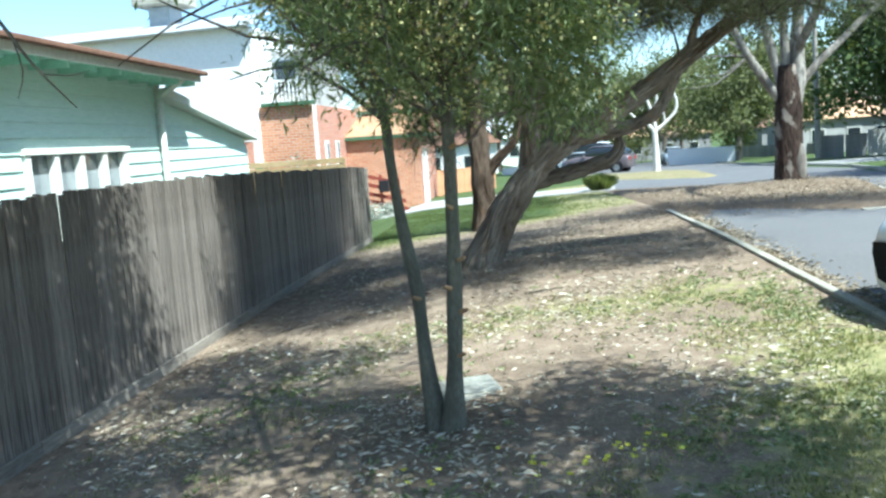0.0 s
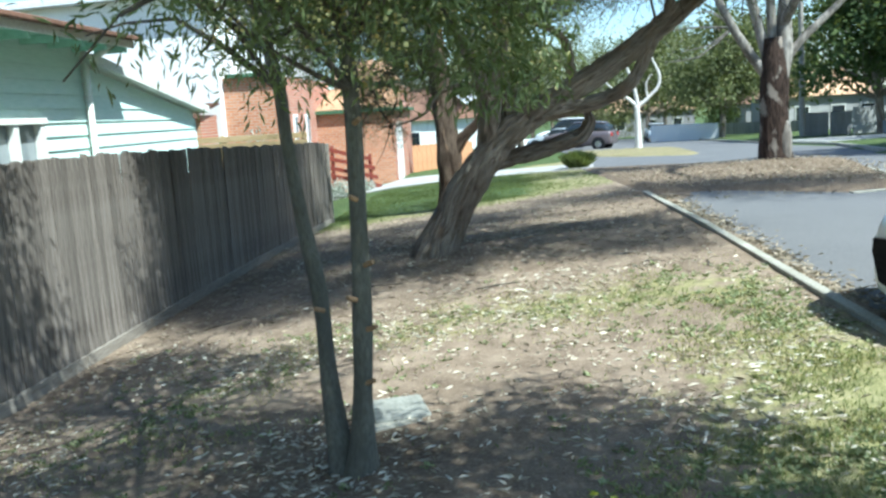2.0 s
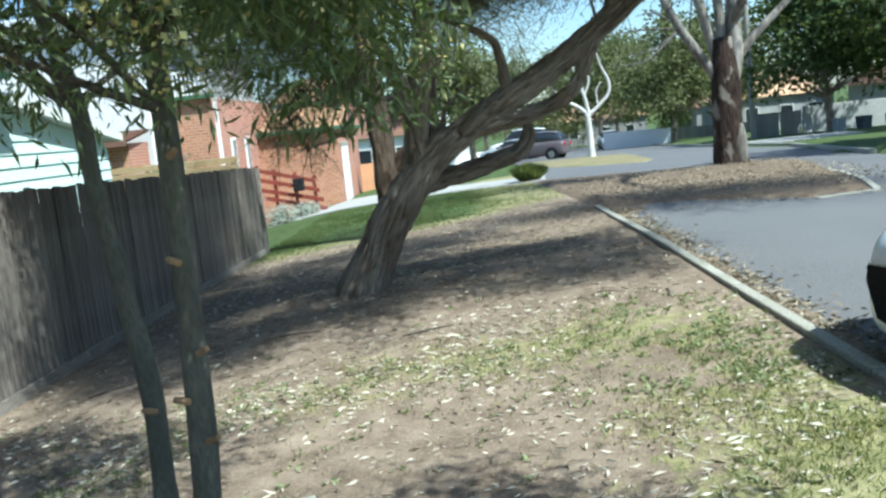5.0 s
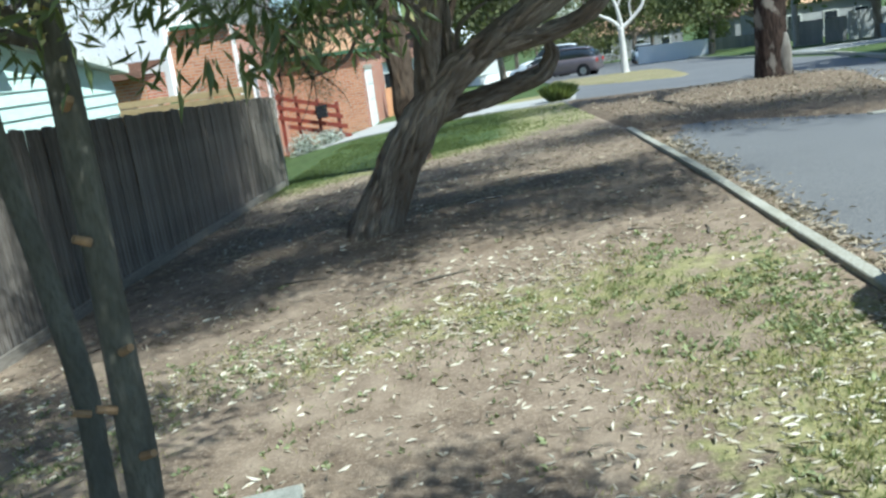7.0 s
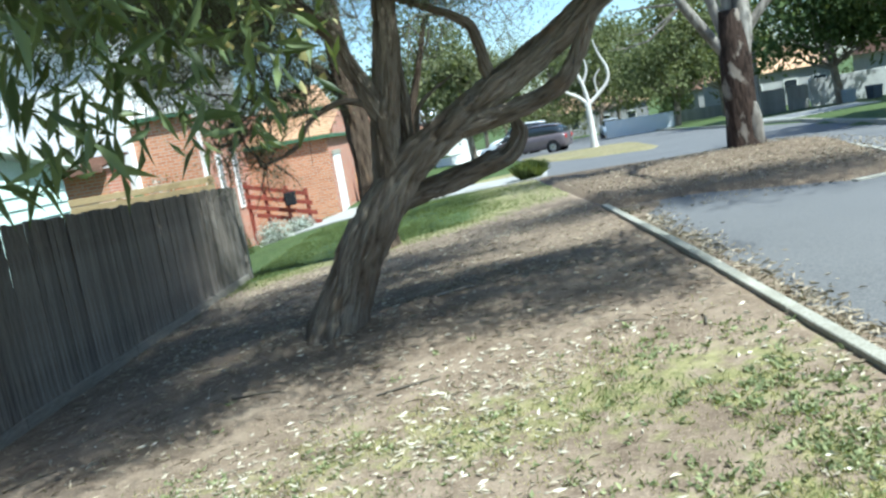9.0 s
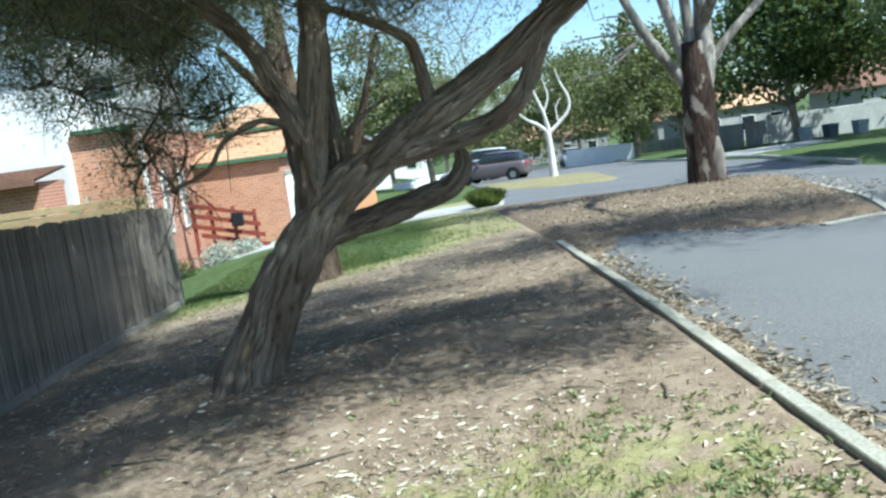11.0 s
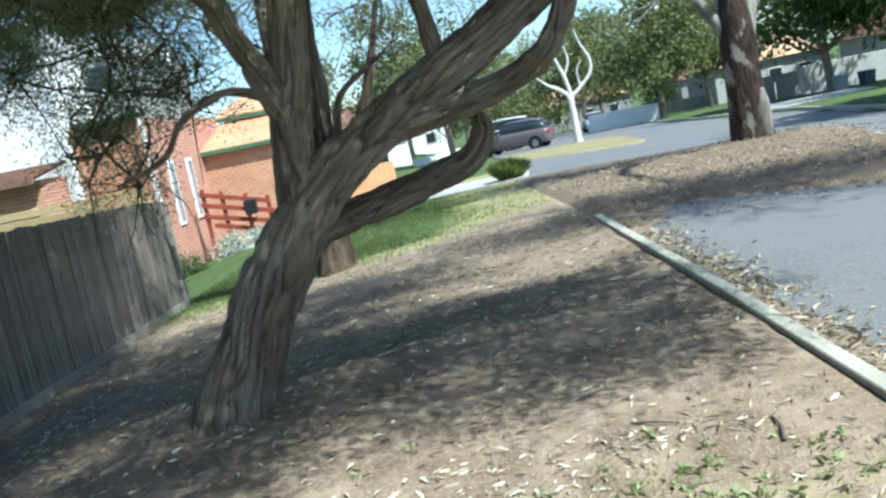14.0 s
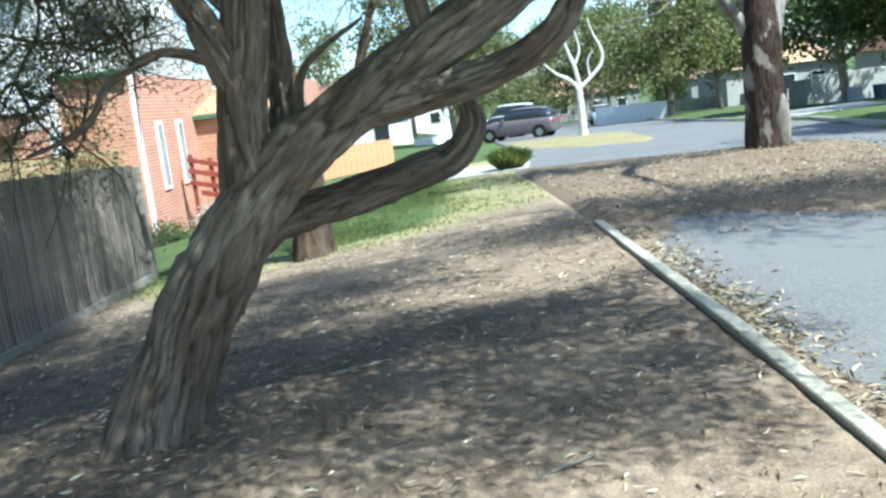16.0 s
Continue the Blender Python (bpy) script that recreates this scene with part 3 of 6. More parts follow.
def slab_sheet(name, quad, mat, label, lift=0.03, cuts=8):
    bm = bmesh.new()
    grid = [[bm.verts.new((0, 0, 0)) for _ in range(cuts + 1)] for _ in range(cuts + 1)]
    a, b, c, d = [Vector((*p, 0)) for p in quad]
    for i in range(cuts + 1):
        for j in range(cuts + 1):
            u, v = i / cuts, j / cuts
            p = a * (1 - u) * (1 - v) + b * u * (1 - v) + c * u * v + d * (1 - u) * v
            grid[i][j].co = (p.x, p.y, gz(p.x, p.y) + lift)
    for i in range(cuts):
        for j in range(cuts):
            bm.faces.new((grid[i][j], grid[i + 1][j], grid[i + 1][j + 1], grid[i][j + 1]))
    geom = bmesh.ops.extrude_face_region(bm, geom=bm.faces[:])
    bmesh.ops.translate(bm, vec=(0, 0, -0.1), verts=[g for g in geom["geom"] if isinstance(g, bmesh.types.BMVert)])
    bmesh.ops.recalc_face_normals(bm, faces=bm.faces)
    return tagged(part(name, bm, mat), label, "pavement", kind="structure")


slab_sheet("pavement", [(-5.0, 27.4), (2.75, 24.3), (3.05, 27.2), (-3.3, 31.6)], PATHWAY, "pale concrete driveway crossing the verge")
slab_sheet("driveway", [(12.9, 35.0), (17.5, 37.6), (19.0, 43.5), (12.95, 41.0)], PATHWAY, "pale concrete driveway on the far side of the street", 0.12)


# ---- paling fence ----
def fence_x(y):
    return -3.72 + 0.03 * y


def fence_top(y):
    return float(np.interp(y, [-5.0, 9.0, 17.7], [1.45, 1.43, 1.18]))


def build_fence():
    fence = thing("fence", "tall weathered grey timber paling fence with bare palings", "fence", kind="structure")
    kinds = []
    for k in range(5):
        bm = bmesh.new()
        box(bm, -0.009, 0.009, -0.049, 0.049, 0, 1.0)
        for v in bm.verts:
            if v.co.z > 0.9:
                v.co.z += random.uniform(-0.006, 0.006)
            v.co.y += random.uniform(-0.004, 0.004)
        bm.normal_update()
        me = bpy.data.meshes.new("paling")
        bm.to_mesh(me)
        bm.free()
        me.materials.append(PALING)
        kinds.append(me)
    y = -4.0
    i = 0
    while y < 17.6:
        x, low = fence_x(y), gz(fence_x(y), y) + 0.07
        ob = new("paling", kinds[i % 5])
        ob.parent = fence
        h = fence_top(y) - low + random.uniform(-0.018, 0.012)
        ob.matrix_basis = Matrix.Translation((x + random.uniform(-0.006, 0.006), y, low)) @ pose(0, 0, 0, random.uniform(-0.5, 0.5), random.uniform(-0.4, 0.4), random.uniform(-2.5, 2.5) - 1.7) @ Matrix.Diagonal((1, random.uniform(1.05, 1.10), h, 1))
        y += 0.098
        i += 1
    y = -4.0
    while y < 17.4:
        y2 = min(y + 2.4, 17.6)
        bm = bmesh.new()
        zz = gz(fence_x(y), y), gz(fence_x(y2), y2)
        box(bm, -0.014, 0.014, 0, y2 - y - 0.01, -0.10, 0.115, bevel=0.004)
        bmesh.ops.transform(bm, matrix=Matrix.Translation((fence_x(y) + 0.026, y, zz[0])) @ pose(0, 0, 0, math.degrees(math.atan2(zz[1] - zz[0], y2 - y)), 0, -1.72), verts=bm.verts)
        part("plinth_board", bm, PLINTH, fence, "pale bottom board")
        for lift in (0.35, 1.45):
            bm = bmesh.new()
            box(bm, -0.05, -0.012, 0, y2 - y, lift - 0.04, lift + 0.035)
            bmesh.ops.transform(bm, matrix=Matrix.Translation((fence_x(y), y, zz[0])) @ pose(0, 0, 0, math.degrees(math.atan2(zz[1] - zz[0], y2 - y)), 0, -1.72), verts=bm.verts)
            part("fence_rail", bm, PALING, fence)
        bm = bmesh.new()
        box(bm, fence_x(y) - 0.16, fence_x(y) - 0.055, y, y + 0.1, zz[0] - 0.1, fence_top(y) - 0.06)
        part("fence_post", bm, PALING, fence)
        y += 2.4
    bm = bmesh.new()
    box(bm, fence_x(17.7) - 0.07, fence_x(17.7) + 0.05, 17.62, 17.74, gz(-3.2, 17.7) - 0.1, 1.15, bevel=0.008)
    part("fence_post", bm, PLINTH, fence, "end post in paler timber than the palings")
    return fence


build_fence()


# ---- weatherboard house beyond the fence ----
def build_cottage():
    h = thing("weatherboard_house", "mint-white painted weatherboard house with a low eave", "house")
    X, Y0, Y1, Z0, Z1 = -5.0, -8.0, 11.75, -0.7, 2.72
    wy0, wy1, wz0, wz1 = 8.30, 10.50, 0.85, 1.76
    boxed("wall_core", (X - 0.12, X - 0.03, Y0, wy0, Z0, Z1), MINT, h, bevel=0)
    boxed("wall_core", (X - 0.12, X - 0.03, wy1, Y1, Z0, Z1), MINT, h, bevel=0)
    boxed("wall_core", (X - 0.12, X - 0.03, wy0, wy1, Z0, wz0), MINT, h, bevel=0)
    boxed("wall_core", (X - 0.12, X - 0.03, wy0, wy1, wz1, Z1), MINT, h, bevel=0)
    z = Z0
    while z < Z1 - 0.02:
        spans = [(Y0, Y1)]
        if z + 0.15 > wz0 and z < wz1:
            spans = [(Y0, wy0 - 0.06), (wy1 + 0.06, Y1)]
        for a, b in spans:
            bm = bmesh.new()
            vs = [bm.verts.new(p) for p in ((X - 0.03, a, z), (X + 0.022, a, z), (X - 0.004, a, z + 0.172), (X - 0.03, a, z + 0.172), (X - 0.03, b, z), (X + 0.022, b, z), (X - 0.004, b, z + 0.172), (X - 0.03, b, z + 0.172))]
            for f in ((0, 1, 2, 3), (7, 6, 5, 4), (0, 4, 5, 1), (1, 5, 6, 2), (2, 6, 7, 3), (3, 7, 4, 0)):
                bm.faces.new([vs[i] for i in f])
            part("weatherboard", bm, MINT, h)
        z += 0.165
    win = boxed("window", (X - 0.06, X - 0.05, wy0, wy1, wz0, wz1), PANE, h, bevel=0)
    for k in range(5):
        yy = wy0 + (wy1 - wy0) * k / 4
        boxed("mullion", (X - 0.05, X + 0.05, yy - 0.045, yy + 0.045, wz0, wz1), TRIM_CREAM, win)
    boxed("window_head", (X - 0.05, X + 0.07, wy0 - 0.08, wy1 + 0.08, wz1, wz1 + 0.07), TRIM_CREAM, win)
    boxed("window_sill", (X - 0.05, X + 0.09, wy0 - 0.1, wy1 + 0.1, wz0 - 0.06, wz0), TRIM_CREAM, win)
    for k in range(4):
        a = wy0 + (wy1 - wy0) * k / 4 + 0.045
        b = wy0 + (wy1 - wy0) * (k + 1) / 4 - 0.045
        boxed("transom", (X - 0.045, X + 0.02, a, b, wz0 + 0.2, wz0 + 0.25), TRIM_CREAM, win)
    boxed("corner_board", (X - 0.02, X + 0.05, Y1 - 0.11, Y1 + 0.01, Z0, Z1), TRIM_CREAM, h)
    bm = bmesh.new()
    cyl(bm, (X + 0.10, Y1 - 0.16, Z0), (X + 0.10, Y1 - 0.16, 2.5), 0.04, 0.04)
    cyl(bm, (X + 0.10, Y1 - 0.16, 2.48), (X + 0.44, Y1 + 0.1, 2.78), 0.04, 0.04)
    part("downpipe", bm, TRIM_CREAM, h, smooth=True)
    boxed("soffit", (X - 0.1, X + 0.46, Y0, Y1 + 0.42, 2.735, 2.76), EAVE_GREEN, h, bevel=0)
    for k in range(34):
        yy = Y1 + 0.3 - k * 0.58
        boxed("rafter_tail", (X + 0.02, X + 0.45, yy - 0.025, yy + 0.025, 2.64, 2.733), EAVE_GREEN, h, bevel=0)
    boxed("fascia", (X + 0.462, X + 0.50, Y0, Y1 + 0.45, 2.70, 2.84), TRIM_CREAM, h)
    boxed("gutter", (X + 0.503, X + 0.60, Y0, Y1 + 0.5, 2.79, 2.85), TILE_DARK, h, bevel=0.012)
    bm = bmesh.new()
    vs = [bm.verts.new(p) for p in ((X + 0.55, Y0, 2.86), (X + 0.55, Y1 + 0.5, 2.86), (X - 5.0, Y1 + 0.5, 3.55), (X - 5.0, Y0, 3.55))]
    bm.faces.new(vs)
    bmesh.ops.solidify(bm, geom=bm.faces[:], thickness=0.06)
    part("roof", bm, ROOF_WHITE, h)
    boxed("wall_end", (X - 5.0, X - 0.13, Y1 - 0.12, Y1 - 0.03, Z0, 2.72), MINT, h, bevel=0)
    # lean-to at the back
    lean = part("lean_to", lean_bm(X - 0.03, Y1, 15.55), MINT, h)
    z = Z0
    while z < 2.35:
        far = min(15.55, Y1 + (2.45 - z - 0.17) / 0.55 * 3.8) if z > 1.7 else 15.55
        if far > Y1 + 0.15:
            bm = bmesh.new()
            a, b = Y1 + 0.012, far
            vs = [bm.verts.new(p) for p in ((X - 0.03, a, z), (X + 0.018, a, z), (X - 0.004, a, z + 0.172), (X - 0.03, a, z + 0.172), (X - 0.03, b, z), (X + 0.018, b, z), (X - 0.004, b, z + 0.172), (X - 0.03, b, z + 0.172))]
            for f in ((0, 1, 2, 3), (7, 6, 5, 4), (0, 4, 5, 1), (1, 5, 6, 2), (2, 6, 7, 3), (3, 7, 4, 0)):
                bm.faces.new([vs[i] for i in f])
            part("weatherboard", bm, MINT, lean)
        z += 0.165
    bm = bmesh.new()
    box(bm, X - 3.2, X + 0.2, 0, 4.15, -0.02, 0.10)
    bmesh.ops.transform(bm, matrix=Matrix.Translation((0, Y1 - 0.1, 2.52)) @ pose(0, 0, 0, -8.8, 0, 0), verts=bm.verts)
    part("lean_to_roof", bm, TRIM_CREAM, h)
    return h


def lean_bm(x, y0, y1):
    bm = bmesh.new()
    vs = [bm.verts.new(p) for p in ((x, y0, -0.7), (x, y1, -0.7), (x, y1, 1.92), (x, y0, 2.5), (x - 3.0, y0, -0.7), (x - 3.0, y1, -0.7), (x - 3.0, y1, 1.92), (x - 3.0, y0, 2.5))]
    for f in ((0, 1, 2, 3), (7, 6, 5, 4), (0, 4, 5, 1), (1, 5, 6, 2), (2, 6, 7, 3), (3, 7, 4, 0)):
        bm.faces.new([vs[i] for i in f])
    return bm


MINT = two_scale("mint_white_paint", (0.66, 0.83, 0.76), (0.72, 0.87, 0.81), (0.58, 0.76, 0.69), 1.0, 14.0, (1, 0.4, 3), rough=0.6, bump=0.1, vary=0.08)
build_cottage()


# ---- brick house at the end of the verge ----
def tile_roof(name, x0, x1, y0, z0, y1, z1, mat, parent, rows=9, inset=0.0):
    """A sloping roof built up of overlapping courses."""
    verts, faces = [], []
    for r in range(rows):
        a, b = r / rows, (r + 1) / rows
        for (t, lift) in ((a, 0.045), (b, 0.0)):
            y, z, i = y0 + (y1 - y0) * t, z0 + (z1 - z0) * t + lift, inset * t
            verts += [(x0 + i, y, z), (x1 - i, y, z)]
        o = 4 * r
        faces.append((o, o + 1, o + 3, o + 2))
        if r:
            faces.append((o - 2, o - 1, o + 1, o))
    n = len(verts)
    verts += [(x0, y0, z0 - 0.03), (x1, y0, z0 - 0.03), (x1 - inset, y1, z1 - 0.03), (x0 + inset, y1, z1 - 0.03)]
    faces += [(n, n + 3, n + 2, n + 1), (n, n + 1, 1, 0)]
    return mesh_part(name, verts, faces, mat, parent)


def wall_box(name, x0, x1, y0, y1, z0, z1, parent, label=""):
    """A brick block: walls along x and along y carry their own brickwork."""
    bm = bmesh.new()
    box(bm, x0, x1, y0, y1, z0, z1)
    bm.normal_update()
    for f in bm.faces:
        f.material_index = 1 if abs(f.normal.x) > 0.5 else 0
    return part(name, bm, [BRICK_X, BRICK_Y], parent, label)


def build_brick_house():
    h = thing("brick_house", "red brick house with peach tiled roof and green gutters", "house")
    g = wall_box("garage", -6.3, -3.55, 31.5, 37.5, -1.6, 1.80, h)
    boxed("gutter", (-6.4, -3.38, 31.28, 31.42, 1.80, 1.93), GUTTER, h)
    boxed("gutter", (-3.49, -3.37, 31.425, 37.5, 1.80, 1.93), GUTTER, h)
    tile_roof("roof", -6.4, -3.42, 31.3, 1.93, 34.6, 2.78, TILE, h, 10)
    wall_box("upper_storey", -6.2, -3.75, 34.6, 40.0, 1.82, 2.86, h)
    boxed("gutter", (-6.5, -3.55, 34.35, 34.50, 2.86, 2.97), GUTTER, h)
    tile_roof("roof", -6.5, -3.55, 34.35, 2.98, 37.5, 4.0, TILE, h, 8, 0.9)
    dorm = boxed("upper_window", (-5.0, -4.2, 34.52, 34.58, 2.25, 2.75), DOOR_WHITE, h)
    boxed("pane", (-4.92, -4.28, 34.49, 34.515, 2.31, 2.69), GLASS_DARK, dorm, bevel=0)
    d = boxed("door", (-3.545, -3.50, 32.1, 33.7, -0.95, 1.22), DOOR_WHITE, h, "white painted door")
    for k in range(4):
        boxed("door_panel", (-3.498, -3.485, 32.2, 33.6, -0.85 + 0.52 * k, -0.45 + 0.52 * k), DOOR_WHITE, d)
    boxed("door_head", (-3.547, -3.48, 31.98, 33.82, 1.225, 1.36), CONCRETE, h)
    # nearer wing with the tall window
    wall_box("wing", -8.0, -6.302, 26.4, 34.0, -1.6, 3.02, h)
    boxed("gutter", (-7.85, -6.15, 26.2, 26.35, 3.0, 3.12), GUTTER, h)
    for y0 in (27.9, 29.6):
        w = boxed("window", (-6.30, -6.25, y0, y0 + 0.5, 0.1, 1.85), DOOR_WHITE, h, "tall white window frame")
        boxed("pane", (-6.249, -6.24, y0 + 0.08, y0 + 0.42, 0.18, 1.77), PANE, w, bevel=0)
    boxed("downpipe", (-6.298, -6.2, 26.55, 26.65, -1.2, 3.0), DOOR_WHITE, h)
    boxed("balcony_wall", (-7.95, -6.6, 27.6, 33.0, 3.04, 4.8), PALE_WALL, h, "white clad upper wall")
    w = boxed("window", (-7.7, -6.9, 27.53, 27.595, 3.5, 4.6), BIN_GREY, h, "grey framed upper window")
    boxed("pane", (-7.62, -6.98, 27.50, 27.527, 3.58, 4.52), GLASS_DARK, w, bevel=0)
    rail = boxed("balcony_rail", (-7.85, -6.35, 26.7, 26.75, 3.78, 3.84), DOOR_WHITE, h)
    for k in range(12):
        boxed("baluster", (-7.80 + 0.125 * k, -7.765 + 0.125 * k, 26.705, 26.745, 3.125, 3.778), DOOR_WHITE, rail, bevel=0)
    # low part with the dark eave
    wall_box("low_wing", -18.0, -8.1, 24.5, 25.9, -1.6, 1.95, h)
    tile_roof("roof", -18.3, -7.95, 24.0, 1.98, 26.0, 2.3, TILE_DARK, h, 8)
    boxed("fascia", (-18.3, -7.95, 23.9, 23.98, 1.86, 2.04), TILE_DARK, h)
    w = boxed("window", (-10.6, -9.2, 24.43, 24.495, 0.5, 1.7), DOOR_WHITE, h)
    boxed("pane", (-10.5, -9.3, 24.40, 24.427, 0.6, 1.6), PANE, w, bevel=0)
    return h


def build_white_house():
    h = thing("white_house", "tall white rendered building with pale roof and roof vent", "house")
    m = Matrix.Translation((-8.02, 26.15, 0)) @ Matrix.Rotation(radians(-9), 4, "Z")
    boxed("wall", (-16.0, 0, 0, 7.0, 1.2, 5.5), RENDER_WHITE, h, bevel=0, m=m)
    boxed("gutter", (-16.3, 0.35, -0.45, -0.30, 5.48, 5.63), ROOF_WHITE, h, m=m)
    boxed("soffit", (-16.3, 0.35, -0.30, -0.003, 5.502, 5.56), BIN_GREY, h, m=m, bevel=0)
    bm = bmesh.new()
    vs = [bm.verts.new(p) for p in ((-16.3, -0.4, 5.64), (0.35, -0.4, 5.64), (-0.6, 4.0, 6.5), (-16.3, 4.0, 6.5))]
    bm.faces.new(vs)
    bmesh.ops.solidify(bm, geom=bm.faces[:], thickness=0.08)
    bmesh.ops.transform(bm, matrix=m, verts=bm.verts)
    part("roof", bm, ROOF_WHITE, h)
    v = boxed("roof_vent", (-4.6, -3.8, 2.0, 2.8, 6.1, 6.75), BIN_GREY, h, "grey roof vent with pale cap", m=m)
    boxed("vent_cap", (-5.0, -3.4, 1.6, 3.2, 6.76, 7.2), CONCRETE, v, bevel=0.05, m=m)
    return h


build_brick_house()
build_white_house()


def build_ramp_rail():
    r = thing("ramp_railing", "red-brown stained timber ramp railing by the brick wall", "railing")
    x0, x1, y = -5.95, -4.05, 29.0
    for k, z in enumerate((0.70, 0.40, 0.08, -0.22)):
        bm = bmesh.new()
        s = 0.0 if k < 3 else 0.25
        vs = []
        for x, dz in ((x0 + s, 0.0), (x1 + 0.1 * k, -0.52)):
            vs += [(x, y - 0.05, z + dz), (x, y - 0.012, z + dz), (x, y - 0.012, z + dz + 0.13), (x, y - 0.05, z + dz + 0.13)]
        v = [bm.verts.new(p) for p in vs]
        for f in ((3, 2, 1, 0), (4, 5, 6, 7), (0, 1, 5, 4), (1, 2, 6, 5), (2, 3, 7, 6), (3, 0, 4, 7)):
            bm.faces.new([v[i] for i in f])
        part("rail", bm, RAIL_RED, r)
    for k, x in enumerate((x0 + 0.08, x0 + 0.6, x0 + 1.25, x1 - 0.05)):
        top = 0.92 - 0.52 * (x - x0) / (x1 - x0)
        boxed("post", (x - 0.05, x + 0.05, y - 0.01, y + 0.09, gz(x, y) - 0.1, top), RAIL_RED, r)
    boxed("letterbox", (x0 + 1.22, x0 + 1.55, y - 0.28, y - 0.055, -0.02, 0.38), BLACK_TRIM, r, "black letterbox", bevel=0.02)
    return r


build_ramp_rail()


def build_slat_fence():
    f = thing("slat_fence", "tan horizontal timber slat fence behind the palings", "fence")
    for k in range(14):
        boxed("slat", (-9.5, -3.85, 19.0, 19.025, -0.62 + 0.145 * k, -0.50 + 0.145 * k), SLAT_TAN, f, bevel=0.004)
    for x in (-9.3, -7.5, -5.7, -3.95):
        boxed("post", (x - 0.04, x + 0.04, 19.03, 19.11, gz(x, 19) - 0.1, 1.4), SLAT_TAN, f)
    return f


build_slat_fence()


def board_wall(name, x0, x1, y0, y1, low, high, mat, label, category, step=0.16, piece="board"):
    """An upright board fence from one plan point to another."""
    w = thing(name, label, category)
    d = math.hypot(x1 - x0, y1 - y0)
    cnt = max(1, int(d / step))
    a = math.degrees(math.atan2(y1 - y0, x1 - x0))
    bm = bmesh.new()
    box(bm, 0.004, d / cnt - 0.004, -0.02, 0.02, 0, high - low)
    me = bpy.data.meshes.new(piece)
    bm.to_mesh(me)
    bm.free()
    me.materials.append(mat)
    for k in range(cnt):
        o = new(piece, me)
        o.parent = w
        o.matrix_basis = pose(x0 + (x1 - x0) * k / cnt, y0 + (y1 - y0) * k / cnt, low + random.uniform(-0.01, 0.01), 0, 0, a)
    return w


board_wall("boundary_fence", -3.4, -0.95, 36.0, 37.2, -1.25, 0.36, ORANGE_WALL, "orange-brown timber boundary fence beyond the garage", "fence", 0.2)
board_wall("timber_gate", 17.0, 18.5, 50.0, 50.0, -1.5, 0.42, GREY_WALL, "grey timber gate boards by the far driveway", "gate", 0.15)
board_wall("side_fence", 18.55, 19.7, 49.9, 49.9, -1.5, 0.42, GREY_WALL, "grey panelled fence section", "fence", 0.38)
tagged(boxed("garden_wall", (19.8, 32.0, 49.8, 50.0, -1.6, 0.62), PALE_WALL, bevel=0.02), "pale grey rendered garden wall", "wall")
board_wall("picket_fence", 11.5, 16.0, 66.0, 64.0, -1.75, -0.25, RENDER_WHITE, "white picket fence far down the street", "fence", 0.2, "picket")
board_wall("front_fence", 26.0, 17.5, 75.0, 84.0, -2.3, -0.8, GREY_WALL, "grey timber front fence far down the street", "fence", 0.3)
board_wall("front_fence", -1.0, 3.0, 60.0, 66.0, -1.9, -0.7, RENDER_WHITE, "white front fence by the garden across the drive", "fence", 0.3)


def far_house(x, y, w, d, high, wall, roof, label, turn=0.0):
    h = thing("far_house", label, "house", "houses down the street", at=(x, y, gz(x, y)), turn=turn)
    boxed("wall", (-w / 2, w / 2, 0, d, -0.3, high), wall, h, bevel=0)
    bm = bmesh.new()
    e = 0.4
    vs = [bm.verts.new(p) for p in ((-w / 2 - e, -e, high), (w / 2 + e, -e, high), (w / 2 + e, d + e, high), (-w / 2 - e, d + e, high), (-w / 4, d / 2, high + d * 0.28), (w / 4, d / 2, high + d * 0.28))]
    for f in ((0, 1, 5, 4), (1, 2, 5), (2, 3, 4, 5), (3, 0, 4), (3, 2, 1, 0)):
        bm.faces.new([vs[i] for i in f])
    part("roof", bm, roof, h)
    for k in (-0.28, 0.05, 0.32):
        win = boxed("window", (w * k - 0.6, w * k + 0.6, -0.06, -0.004, 0.9, 2.2), TRIM_CREAM, h)
        boxed("pane", (w * k - 0.52, w * k + 0.52, -0.075, -0.062, 0.98, 2.12), GLASS_DARK, win, bevel=0)
    return h


far_house(28.5, 76.0, 9, 8, 3.0, PALE_WALL, TILE, "pale house with orange tiled roof behind trees")
far_house(36.0, 62.0, 9, 8, 2.8, PALE_WALL, TILE_DARK, "grey house behind the garden wall")
far_house(-7.0, 66.0, 11, 9, 3.0, RENDER_WHITE, TILE_DARK, "white house far beyond the garage")
far_house(19.0, 112.0, 12, 9, 3.2, GREY_WALL, TILE, "cream house far down the street")
far_house(-4.0, 104.0, 12, 9, 3.2, RENDER_WHITE, ROOF_WHITE, "white house far down the street")
far_house(34.0, 100.0, 12, 9, 3.2, GREY_WALL, TILE_DARK, "grey house far down the street")


# ---- trees ----
def patchy(x, y, s=1.1, o=0.0):
    return max(0.0, min(1.0, 0.5 + 1.6 * noise.noise(Vector((x * s + o, y * s, 2.0 + o)))))


